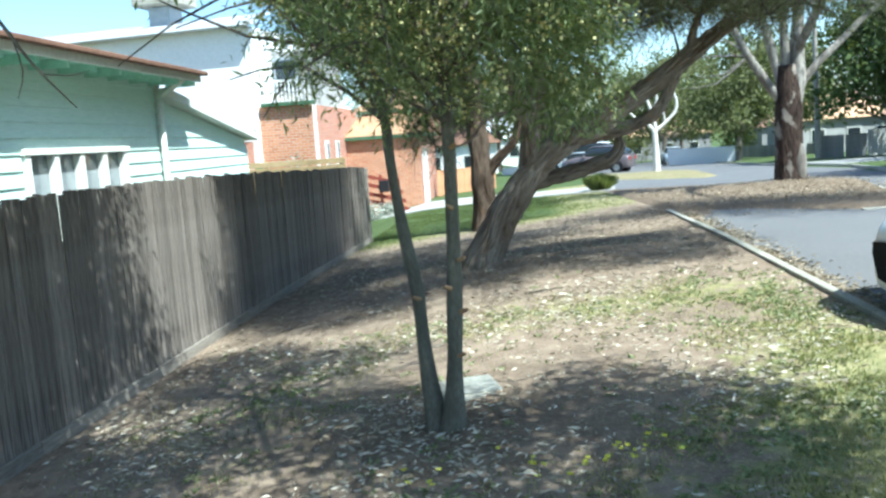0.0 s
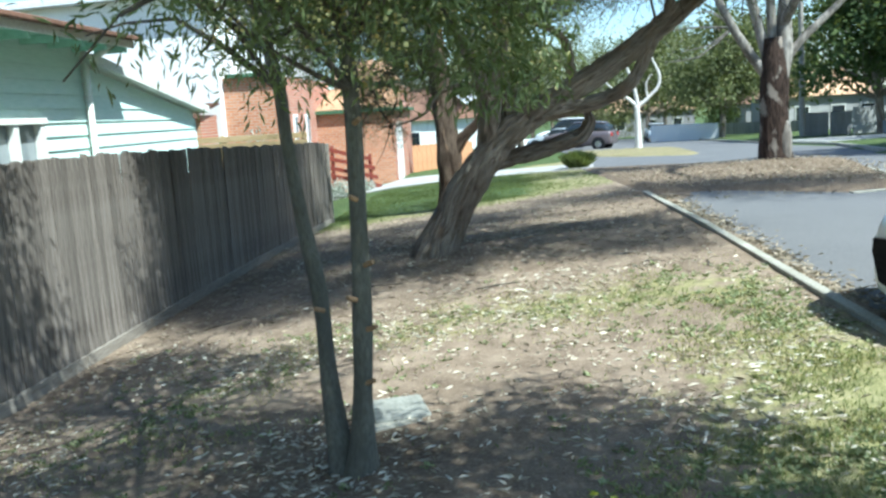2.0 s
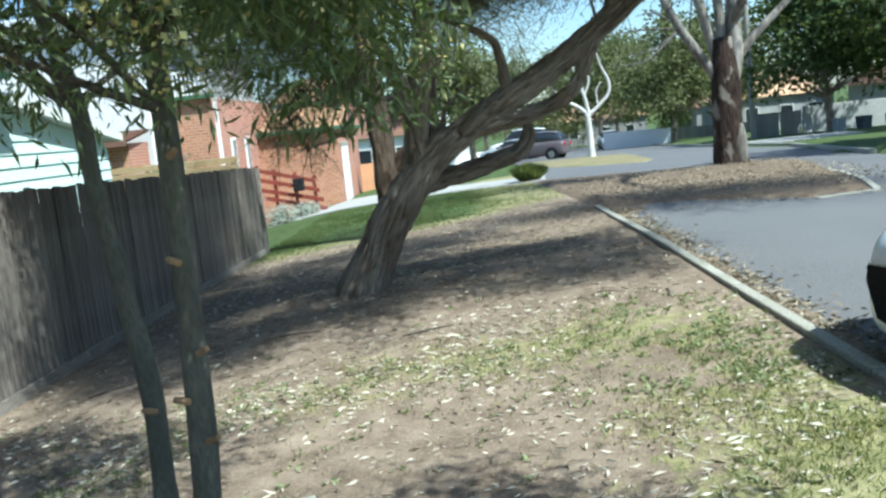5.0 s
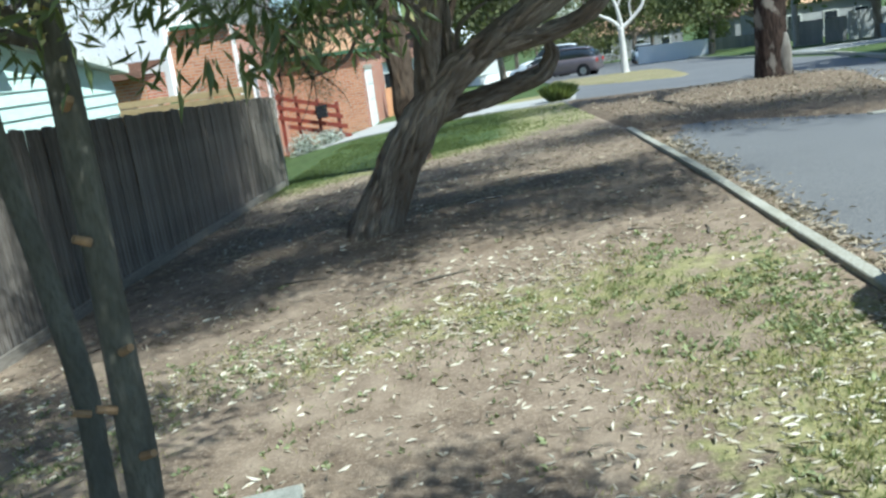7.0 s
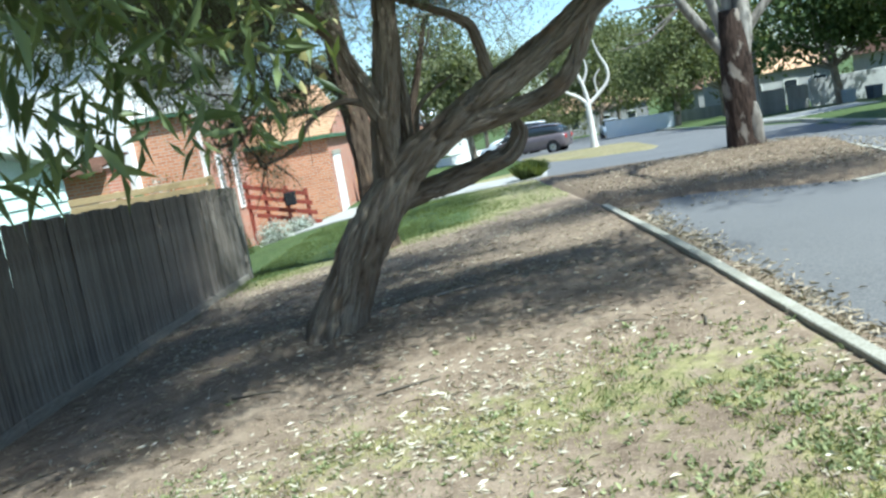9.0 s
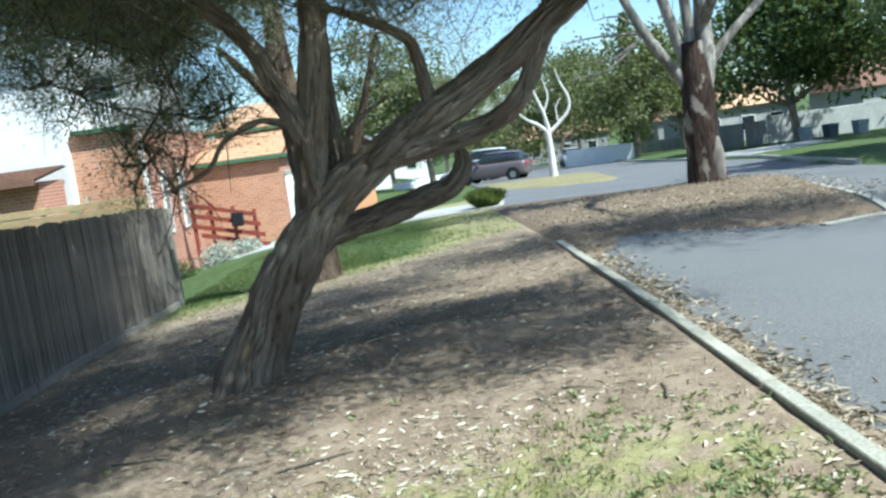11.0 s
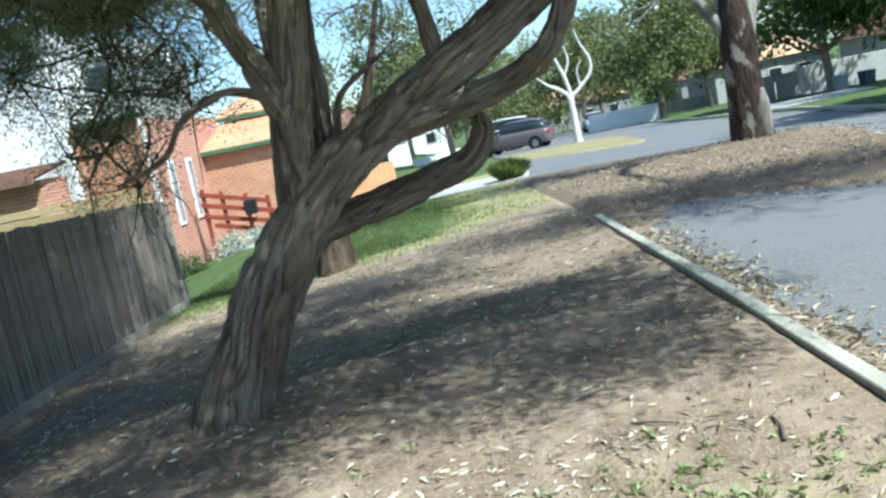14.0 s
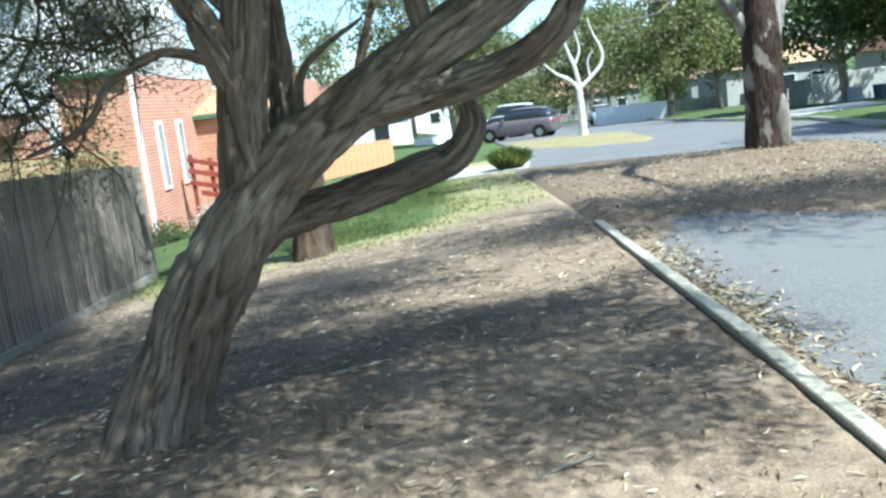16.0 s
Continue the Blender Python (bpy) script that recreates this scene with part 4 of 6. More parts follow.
def near_path(p):
    """True where a leaf would hang in the way of the walk."""
    line = float(np.interp(p[1], [0.0, 2.0, 3.3, 4.2, 6.0], [0.0, 0.55, 0.74, 0.95, 1.1]))
    if p[2] < 2.7 and (p[1] - 4.10) * 0.66 > 0.95 - p[0]:
        return True
    return line - 0.36 < p[0] < line + 0.7 and -0.6 < p[1] < 6.6 and p[2] < 2.15


def build_wattle():
    rng = np.random.default_rng(11)
    t = thing("wattle_tree", "young twin-stemmed wattle with drooping leaves and pale yellow blossom", "tree")
    limb("stem", [(-0.480, 4.802, -0.140, 0.115), (-0.446, 4.802, 0.020, 0.075), (-0.421, 4.802, 0.327, 0.050), (-0.402, 4.802, 0.641, 0.046), (-0.382, 4.802, 1.150, 0.041), (-0.372, 4.802, 1.787, 0.037), (-0.382, 4.782, 2.385, 0.032), (-0.245, 4.655, 3.169, 0.022), (0.000, 4.410, 4.051, 0.009)], BARK_THIN, t, seg=14, n=5, rough=0.2)
    limb("stem", [(-0.542, 4.846, -0.140, 0.100), (-0.569, 4.861, 0.040, 0.064), (-0.611, 4.949, 0.428, 0.041), (-0.649, 5.047, 0.785, 0.040), (-0.712, 5.096, 1.130, 0.036), (-0.759, 5.096, 1.546, 0.033), (-0.790, 5.096, 1.889, 0.029), (-0.988, 5.096, 2.638, 0.022), (-1.352, 5.096, 3.574, 0.009)], BARK_THIN, t, seg=14, n=5, rough=0.22, seed=3)
    # pruned stubs
    for x, y, z, dx in ((-0.375, 4.76, 1.26, -0.035), (-0.36, 4.76, 0.96, 0.05), (-0.41, 4.76, 0.80, -0.05), (-0.37, 4.76, 0.66, 0.06), (-0.40, 4.77, 0.40, 0.06), (-0.365, 4.77, 1.6, 0.04), (-0.62, 5.0, 0.70, -0.05)):
        bm = bmesh.new()
        cyl(bm, (x, y, z), (x + dx * 0.8, y - 0.03, z + 0.02), 0.013, 0.011, 8)
        part("pruned_stub", bm, CUTWOOD, t, "pale sawn branch stub")
    limbs, tips = [], []
    starts = [((-0.375, 4.79, z), 0.020) for z in (1.75, 1.95, 2.15, 2.35, 2.55, 2.8, 3.1)] + [((-0.79, 5.09, z), 0.018) for z in (1.8, 2.0, 2.2, 2.45, 2.8)]
    for i, (p, r) in enumerate(starts):
        for k in range(5):
            a = rng.uniform(0, 2 * math.pi)
            reach = rng.uniform(0.6, 1.7)
            q = np.array(p) + np.array([math.cos(a) * reach * 0.5, math.sin(a) * reach * 0.5, rng.uniform(0.1, 0.5)])
            e = np.array(p) + np.array([math.cos(a) * reach, math.sin(a) * reach, rng.uniform(-0.25, 0.65)])
            if near_path(e) or near_path(q):
                continue
            limbs.append([(*p, r), (*q, r * 0.55), (*e, r * 0.2)])
            for s in np.linspace(0.35, 1.0, 6):
                tips.append(q * (1 - s) + e * s if s > 0.5 else np.array(p) * (1 - 2 * s) + q * 2 * s)
    # wide unseen upper crown, added overhead to shade the grass and the fence
    for pts in ([(-0.38, 4.64, 2.3, 0.03), (0.5, 4.2, 2.95, 0.024), (1.5, 3.4, 3.35, 0.016), (2.8, 2.6, 3.6, 0.008)], [(-0.3, 4.56, 2.9, 0.026), (0.4, 3.3, 3.4, 0.02), (1.2, 1.6, 3.7, 0.008)], [(-0.85, 4.66, 2.4, 0.026), (-1.4, 3.9, 3.0, 0.02), (-1.9, 2.4, 3.5, 0.008)], [(-0.3, 4.56, 2.9, 0.026), (-0.4, 3.2, 3.4, 0.02), (-0.4, 1.4, 3.7, 0.008)]):
        limbs.append(pts)
    upper = []
    while len(upper) < 380:
        c = np.array((rng.uniform(-2.6, 3.3), rng.uniform(0.6, 6.6), rng.uniform(2.85, 4.1)))
        if c[1] < 6.0 - 0.84 * c[0] and c[1] > 1.2 - 0.5 * c[0] and patchy(c[0], c[1], 0.8, 2.0) > 0.28 and (c[0] > -0.9 or c[1] < 6.0):
            upper.append(c)
    # hanging sprays that come down to eye level
    for cx, cy, cz, r, cnt in ((0.14, 4.5, 2.16, 0.18, 14), (0.3, 4.8, 2.3, 0.28, 26), (-1.05, 4.6, 2.32, 0.24, 24), (-1.3, 4.8, 2.45, 0.2, 16), (-0.9, 4.5, 2.2, 0.26, 26), (-0.6, 4.7, 1.95, 0.12, 6), (-0.75, 5.1, 2.15, 0.22, 14), (-0.4, 4.4, 2.25, 0.26, 26), (-0.1, 4.7, 2.45, 0.3, 30), (-1.0, 4.2, 2.4, 0.26, 22), (-0.6, 4.8, 2.5, 0.4, 40), (-1.2, 4.8, 2.7, 0.3, 24), (0.45, 5.0, 2.6, 0.25, 20), (0.30, 4.5, 2.0, 0.16, 30), (0.44, 4.55, 1.85, 0.09, 12), (0.22, 4.4, 1.84, 0.12, 14), (0.40, 4.6, 2.2, 0.17, 30), (0.36, 4.5, 2.45, 0.2, 30), (0.1, 4.3, 2.1, 0.14, 16)):
        for _ in range(cnt):
            c = np.array((cx, cy, cz)) + rng.normal(size=3) * r * np.array((1, 1, 0.7))
            if not near_path(c):
                tips.append(c)
    tips = np.array([p for p in tips if not near_path(p) and (p[0] > -0.29 * p[1] or p[2] > 2.85)])
    limbs += linked(np.array(upper), [(1.5, 3.4, 3.35), (2.8, 2.6, 3.6), (0.4, 3.3, 3.4), (1.2, 1.6, 3.7), (-1.4, 3.9, 3.0), (-1.9, 2.4, 3.5), (-0.4, 3.2, 3.4), (-0.25, 4.5, 3.1), (-0.9, 4.65, 2.55)], 0.012, rng, 1, 0.2)
    joined_limbs("brushwood", limbs, TWIG, t, seg=4, n=2)
    tips = tips[(tips[:, 0] > -0.8) | (rng.random(len(tips)) < 0.5)]
    base, way = sprays(rng, tips, 0.10, 26, 0.55, 0.8)
    keep = np.array([not near_path(b) and b[2] > 1.62 for b in base])
    base, way = base[keep], way[keep]
    leaves("crown", base, way, rng.uniform(0.036, 0.082, len(base)), 0.10, LEAF_WATTLE, t, rng=rng, curl=0.06)
    base, way = sprays(rng, np.array(upper), 0.20, 190, 0.2, 0.8, (1, 1, 0.5))
    leaves("unseen_shade_crown", base, way, rng.uniform(0.06, 0.12, len(base)), 0.14, LEAF_WATTLE, t, rng=rng, curl=0.06)
    c = tips[rng.random(len(tips)) < 0.09]
    c = np.vstack([c, np.array([(-0.40, 4.6, 2.1)]) + rng.normal(size=(10, 3)) * 0.12])
    base, way = sprays(rng, c, 0.05, 48, 0.0, 1.0)
    leaves("blossom", base, way, rng.uniform(0.014, 0.026, len(base)), 0.45, BLOSSOM, t, "pale yellow blossom", rng=rng)
    # bare hanging twigs
    joined_limbs("hanging_twigs", [[(-2.1, 3.1, 2.45, 0.010), (-1.85, 3.0, 2.2, 0.008), (-1.73, 3.0, 2.02, 0.006), (-1.58, 3.0, 1.85, 0.002)], [(-1.8, 3.0, 2.14, 0.004), (-1.78, 3.02, 2.0, 0.003), (-1.8, 3.0, 1.9, 0.001)], [(-1.7, 3.0, 1.98, 0.003), (-1.6, 3.02, 1.97, 0.002), (-1.52, 3.0, 1.98, 0.001)]], TWIG, t)
    return t


def build_tea_tree():
    rng = np.random.default_rng(23)
    t = thing("tea_tree", "old leaning tea tree with stringy grey fissured bark", "tree")
    kw = dict(n=11, flute=0.05, rough=0.16, bark=0.034)
    limb("trunk", [(-0.56, 10.1, -0.24, 0.36), (-0.52, 10.1, -0.05, 0.275), (-0.445, 10.1, 0.18, 0.228), (-0.305, 10.1, 0.47, 0.194), (-0.170, 10.1, 0.72, 0.175), (-0.010, 10.1, 0.95, 0.170), (0.125, 10.1, 1.13, 0.158), (0.23, 10.1, 1.26, 0.13)], BARK_PAPER, t, seg=110, **kw)
    limb("limb", [(0.02, 10.1, 1.00, 0.15), (0.20, 10.1, 1.21, 0.150), (0.40, 10.1, 1.39, 0.138), (0.60, 10.1, 1.52, 0.130), (0.80, 10.1, 1.635, 0.120), (1.02, 10.1, 1.765, 0.118), (1.26, 10.1, 1.90, 0.115), (1.50, 10.1, 2.04, 0.112), (1.72, 10.1, 2.19, 0.105), (2.05, 10.1, 2.42, 0.095), (2.5, 10.1, 2.74, 0.075), (3.1, 10.0, 3.0, 0.05), (3.9, 9.9, 3.2, 0.02)], BARK_PAPER, t, seg=80, seed=1, **kw)
    kw["bark"] = 0.024
    limb("limb", [(0.66, 10.1, 1.53, 0.07), (0.86, 10.07, 1.565, 0.080), (1.09, 10.05, 1.600, 0.078), (1.31, 10.05, 1.645, 0.072), (1.485, 10.05, 1.71, 0.068), (1.63, 10.05, 1.80, 0.066), (1.73, 10.05, 1.93, 0.06), (1.80, 10.05, 2.07, 0.055), (1.92, 10.06, 2.30, 0.05)], BARK_PAPER, t, seg=56, seed=2, **kw)
    limb("limb", [(0.00, 10.13, 0.84, 0.11), (0.085, 10.12, 1.04, 0.125), (0.145, 10.1, 1.25, 0.122), (0.17, 10.1, 1.45, 0.116), (0.195, 10.1, 1.68, 0.108), (0.25, 10.1, 1.95, 0.104), (0.32, 10.1, 2.35, 0.095), (0.36, 10.1, 2.7, 0.083), (0.5, 10.0, 3.6, 0.03)], BARK_PAPER, t, seg=76, seed=3, **kw)
    limb("limb", [(0.20, 10.07, 1.68, 0.065), (0.135, 10.05, 1.86, 0.070), (0.065, 10.05, 2.03, 0.066), (-0.01, 10.05, 2.20, 0.060), (-0.10, 10.05, 2.41, 0.055), (-0.42, 10.0, 2.75, 0.045), (-1.0, 9.9, 3.1, 0.015)], BARK_PAPER, t, seg=52, seed=4, **kw)
    limb("limb", [(-0.02, 10.28, 0.93, 0.11), (0.12, 10.33, 1.02, 0.105), (0.27, 10.35, 1.075, 0.098), (0.45, 10.35, 1.11, 0.092), (0.66, 10.35, 1.15, 0.088), (0.95, 10.35, 1.225, 0.080), (1.12, 10.35, 1.275, 0.078), (1.21, 10.35, 1.36, 0.066), (1.25, 10.35, 1.45, 0.058), (1.225, 10.35, 1.54, 0.035)], BARK_PAPER, t, seg=60, seed=5, **kw)
    limb("limb", [(0.30, 10.22, 1.30, 0.08), (0.33, 10.28, 1.55, 0.062), (0.34, 10.33, 1.95, 0.056), (0.36, 10.42, 2.6, 0.045), (0.5, 10.6, 3.4, 0.02)], BARK_PAPER, t, seg=44, seed=6, **kw)
    kw["bark"] = 0.012
    limb("limb", [(1.08, 10.1, 1.80, 0.05), (1.04, 10.08, 1.98, 0.048), (1.01, 10.06, 2.18, 0.042), (0.94, 10.05, 2.34, 0.036), (0.62, 10.05, 2.52, 0.026), (0.3, 10.0, 2.66, 0.012)], BARK_PAPER, t, seg=30, seed=7, **kw)
    limb("limb", [(2.05, 10.1, 2.45, 0.05), (2.1, 10.05, 2.75, 0.04), (2.4, 10.05, 3.2, 0.015)], BARK_PAPER, t, seg=24, seed=8, **kw)
    limb("limb", [(0.16, 10.05, 1.82, 0.028), (-0.05, 10.0, 1.90, 0.024), (-0.20, 10.0, 1.885, 0.021), (-0.38, 10.0, 1.79, 0.016), (-0.52, 10.0, 1.62, 0.013), (-0.80, 10.0, 1.52, 0.006)], BARK_PAPER, t, seg=16, seed=9, **kw)
    limb("limb", [(0.34, 10.2, 1.36, 0.030), (0.44, 10.2, 1.50, 0.026), (0.43, 10.2, 1.62, 0.022), (0.50, 10.2, 1.80, 0.016), (0.78, 10.2, 1.98, 0.007)], BARK_PAPER, t, seg=14, seed=10, **kw)
    cells = []
    # Highest cells are out of view, added to shade the fence and the earth.
    for cx, cy, cz, rx, ry, rz, cnt in ((0.6, 9.4, 3.5, 1.9, 1.5, 0.40, 150), (2.7, 9.0, 3.4, 1.3, 1.3, 0.38, 110), (-1.3, 10.0, 3.2, 1.1, 1.4, 0.42, 110), (-1.7, 12.2, 3.4, 0.9, 1.3, 0.35, 80), (-1.9, 9.6, 3.5, 0.7, 0.6, 0.3, 36), (0.6, 7.4, 3.6, 1.2, 0.7, 0.3, 60), (-0.6, 8.2, 3.6, 0.9, 0.9, 0.3, 50), (-1.35, 11.0, 2.45, 0.65, 0.6, 0.4, 56), (-1.15, 11.0, 1.74, 0.26, 0.3, 0.30, 18), (-0.8, 11.0, 2.2, 0.35, 0.4, 0.3, 22), (-1.6, 13.4, 3.6, 1.0, 1.7, 0.4, 120), (-2.2, 10.6, 2.7, 0.5, 0.6, 0.4, 30), (-1.0, 9.8, 2.75, 0.5, 0.5, 0.25, 32), (1.2, 11.8, 3.6, 1.8, 1.0, 0.45, 80), (1.6, 10.0, 2.95, 1.3, 0.6, 0.2, 40), (3.3, 9.7, 3.0, 0.9, 0.8, 0.32, 60), (0.3, 8.0, 3.4, 1.8, 0.8, 0.3, 60), (-0.9, 9.0, 3.3, 0.7, 0.8, 0.3, 34), (-0.1, 10.2, 3.0, 0.9, 0.8, 0.25, 34), (3.2, 8.4, 3.4, 0.9, 0.8, 0.3, 40), (1.3, 10.1, 2.75, 0.7, 0.4, 0.22, 26), (2.6, 10.1, 2.95, 0.6, 0.4, 0.16, 18), (-1.9, 9.3, 3.5, 0.6, 0.9, 0.25, 60), (-1.8, 12.3, 3.6, 0.6, 2.3, 0.3, 120), (-1.9, 11.2, 3.7, 0.7, 1.2, 0.3, 70), (-2.1, 14.6, 3.7, 0.6, 1.3, 0.3, 50), (0.9, 8.7, 4.6, 1.6, 1.8, 0.4, 170), (0.6, 6.7, 4.5, 0.9, 0.6, 0.3, 36), (-1.4, 10.6, 4.5, 1.0, 2.2, 0.35, 110), (1.3, 11.5, 4.5, 1.5, 1.2, 0.4, 130)):
        c = np.array((cx, cy, cz)) + rng.uniform(-1, 1, size=(cnt, 3)) * np.array((rx, ry, rz))
        cells.append(c)
    cells = np.vstack(cells)
    ends = [(0.5, 9.9, 3.5), (-0.95, 9.8, 3.05), (2.5, 9.98, 2.74), (3.1, 9.9, 3.0), (3.8, 9.82, 3.18), (1.9, 9.95, 2.4), (0.5, 10.5, 3.4), (0.7, 9.9, 2.8), (0.28, 9.98, 2.45), (-0.45, 9.9, 2.7), (2.4, 9.9, 3.2), (-0.85, 9.9, 1.65)]
    joined_limbs("brushwood", linked(cells, ends, 0.016, rng, 3, 0.22), TWIG, t, seg=4, n=2)
    hung = cells[:, 2] < 2.95
    base, way = sprays(rng, cells[~hung], 0.17, 210, 0.15, 0.7, (1, 1, 0.75))
    leaves("crown", base, way, rng.uniform(0.038, 0.075, len(base)), 0.14, LEAF_FINE, t, rng=rng)
    base, way = sprays(rng, np.repeat(cells[hung], 3, axis=0) + rng.normal(size=(3 * hung.sum(), 3)) * 0.11, 0.08, 120, 0.25, 0.5)
    leaves("hanging_foliage", base, way, rng.uniform(0.022, 0.048, len(base)), 0.10, LEAF_FINE, t, "fine grey-green needle foliage", rng=rng)
    return t


def build_back_tree():
    rng = np.random.default_rng(31)
    t = thing("stringy_tree", "second rough-barked tree standing behind the leaning one", "tree", at=(-0.05, 0.25, 0.0))
    kw = dict(seg=60, n=9, flute=0.05, rough=0.15, bark=0.03)
    limb("trunk", [(-0.60, 16.0, -0.35, 0.32), (-0.60, 16.0, 0.1, 0.235), (-0.62, 16.0, 0.9, 0.20), (-0.68, 16.0, 1.8, 0.185), (-0.76, 16.0, 2.8, 0.165), (-0.8, 16.1, 4.2, 0.10), (-0.7, 16.2, 5.6, 0.03)], BARK_BROWN, t, **kw)
    limb("limb", [(-0.6, 16.0, 0.75, 0.10), (-0.35, 15.95, 1.15, 0.09), (0.0, 15.9, 1.5, 0.07), (0.25, 15.9, 2.1, 0.05), (0.6, 15.9, 3.2, 0.02)], BARK_BROWN, t, **kw)
    limb("limb", [(-0.74, 16.0, 2.2, 0.09), (-1.1, 16.0, 2.7, 0.07), (-1.6, 16.0, 3.3, 0.03)], BARK_BROWN, t, **kw)
    cells = np.vstack([np.array((-0.6, 16.2, 4.2)) + rng.normal(size=(70, 3)) * (1.3, 1.1, 0.7), np.array((-1.6, 16.0, 3.2)) + rng.normal(size=(30, 3)) * (0.7, 0.6, 0.4), np.array((0.7, 16.0, 3.3)) + rng.normal(size=(40, 3)) * (0.7, 0.5, 0.45), np.array((1.3, 16.0, 2.9)) + rng.normal(size=(12, 3)) * (0.4, 0.4, 0.25)])
    joined_limbs("brushwood", linked(cells, [(-0.8, 16.1, 4.2), (-0.76, 16.0, 3.0), (0.6, 15.9, 3.2), (-1.6, 16.0, 3.3), (-0.7, 16.2, 5.4)], 0.022, rng, 2, 0.25), TWIG, t, seg=4, n=2)
    base, way = sprays(rng, cells, 0.2, 120, 0.2, 0.7)
    leaves("crown", base, way, rng.uniform(0.04, 0.08, len(base)), 0.1, LEAF_FINE, t, rng=rng)
    return t


def build_gum():
    rng = np.random.default_rng(41)
    t = thing("gum_tree", "street gum with dark rough lower bark and smooth pale limbs", "tree", at=(-0.16, 0, 0))
    kw = dict(seg=20, n=5, flute=0.04, rough=0.14)
    limb("trunk", [(6.18, 19.3, -0.05, 0.50), (6.18, 19.3, 0.22, 0.36), (6.16, 19.3, 0.6, 0.31), (6.14, 19.3, 1.3, 0.285), (6.14, 19.3, 2.05, 0.29), (6.12, 19.3, 2.75, 0.19)], BARK_RED, t, "dark red-brown rough bark", **kw)
    limb("bark_patch", [(6.32, 19.14, 0.15, 0.12), (6.30, 19.11, 0.45, 0.15), (6.30, 19.10, 0.8, 0.13), (6.33, 19.12, 1.05, 0.05)], BARK_SMOOTH, t, "pale bare patch of trunk", seg=12, n=4, rough=0.2)
    kw = dict(seg=14, n=5, flute=0.02, rough=0.10)
    limb("limb", [(6.26, 19.25, 1.75, 0.118), (6.32, 19.25, 2.4, 0.170), (6.34, 19.3, 3.2, 0.141), (6.40, 19.3, 4.4, 0.111), (6.6, 19.4, 6.2, 0.074), (6.7, 19.5, 8.5, 0.022)], BARK_SMOOTH, t, **kw)
    limb("limb", [(6.0, 19.3, 1.95, 0.111), (5.62, 19.3, 2.5, 0.100), (5.25, 19.3, 3.1, 0.085), (4.9, 19.3, 3.9, 0.074), (4.55, 19.2, 5.4, 0.052), (4.2, 19.1, 7.4, 0.015)], BARK_SMOOTH, t, **kw)
    limb("limb", [(6.06, 19.35, 2.2, 0.126), (5.85, 19.4, 3.0, 0.104), (5.6, 19.4, 4.0, 0.085), (5.4, 19.5, 5.6, 0.059), (5.2, 19.6, 7.6, 0.015)], BARK_SMOOTH, t, **kw)
    limb("limb", [(6.12, 19.3, 2.4, 0.111), (6.06, 19.3, 3.4, 0.096), (6.0, 19.3, 4.6, 0.074), (5.9, 19.3, 7.0, 0.022)], BARK_SMOOTH, t, **kw)
    limb("limb", [(6.4, 19.25, 2.35, 0.089), (6.75, 19.25, 2.75, 0.081), (7.25, 19.25, 3.2, 0.074), (7.95, 19.25, 3.85, 0.063), (9.2, 19.2, 4.9, 0.044), (10.4, 19.2, 6.2, 0.015)], BARK_SMOOTH, t, **kw)
    # Unseen limb and its 320 crown cells, added to shade the island front.
    limb("limb", [(6.3, 19.25, 3.0, 0.10), (6.7, 17.6, 4.6, 0.09), (7.1, 15.6, 5.8, 0.07), (7.6, 12.2, 6.6, 0.03)], BARK_SMOOTH, t, **kw)
    cells = np.vstack([np.array(c) + rng.normal(size=(k, 3)) * r for c, k, r in (((7.7, 11.4, 6.9), 320, (1.6, 0.7, 0.4)), ((6.2, 19.4, 7.2), 80, (2.2, 1.6, 1.0)), ((4.2, 19.2, 5.6), 50, (1.1, 1.0, 0.9)), ((9.6, 19.2, 5.7), 50, (1.2, 1.0, 0.7)), ((8.2, 19.3, 5.0), 24, (0.8, 0.7, 0.5)), ((5.3, 19.4, 4.7), 24, (0.9, 0.6, 0.5)), ((6.6, 19.3, 5.2), 24, (0.9, 0.7, 0.5)))])
    ends = np.array([(7.1, 15.6, 5.8), (7.6, 13.0, 6.6), (6.6, 19.4, 6.2), (4.55, 19.2, 5.4), (5.4, 19.5, 5.6), (9.2, 19.2, 4.9), (5.9, 19.3, 6.5), (7.95, 19.25, 3.9), (4.9, 19.3, 3.9)])
    twigs = linked(cells, ends, 0.035, rng, 2, 0.4)
    for a in ((4.2, 19.2, 2.6), (3.8, 19.2, 3.0), (4.4, 19.1, 3.3), (3.9, 19.3, 2.4)):
        twigs.append([(5.3, 19.3, 3.0, 0.03), ((a[0] + 5.3) / 2, 19.25, a[2] + 0.05, 0.02), (*a, 0.006)])
    joined_limbs("brushwood", twigs, BARK_SMOOTH, t, seg=5, n=2)
    base, way = sprays(rng, cells, 0.26, 80, 0.8, 0.6)
    leaves("crown", base, way, rng.uniform(0.08, 0.15, len(base)), 0.09, LEAF_GUM, t, rng=rng)
    return t


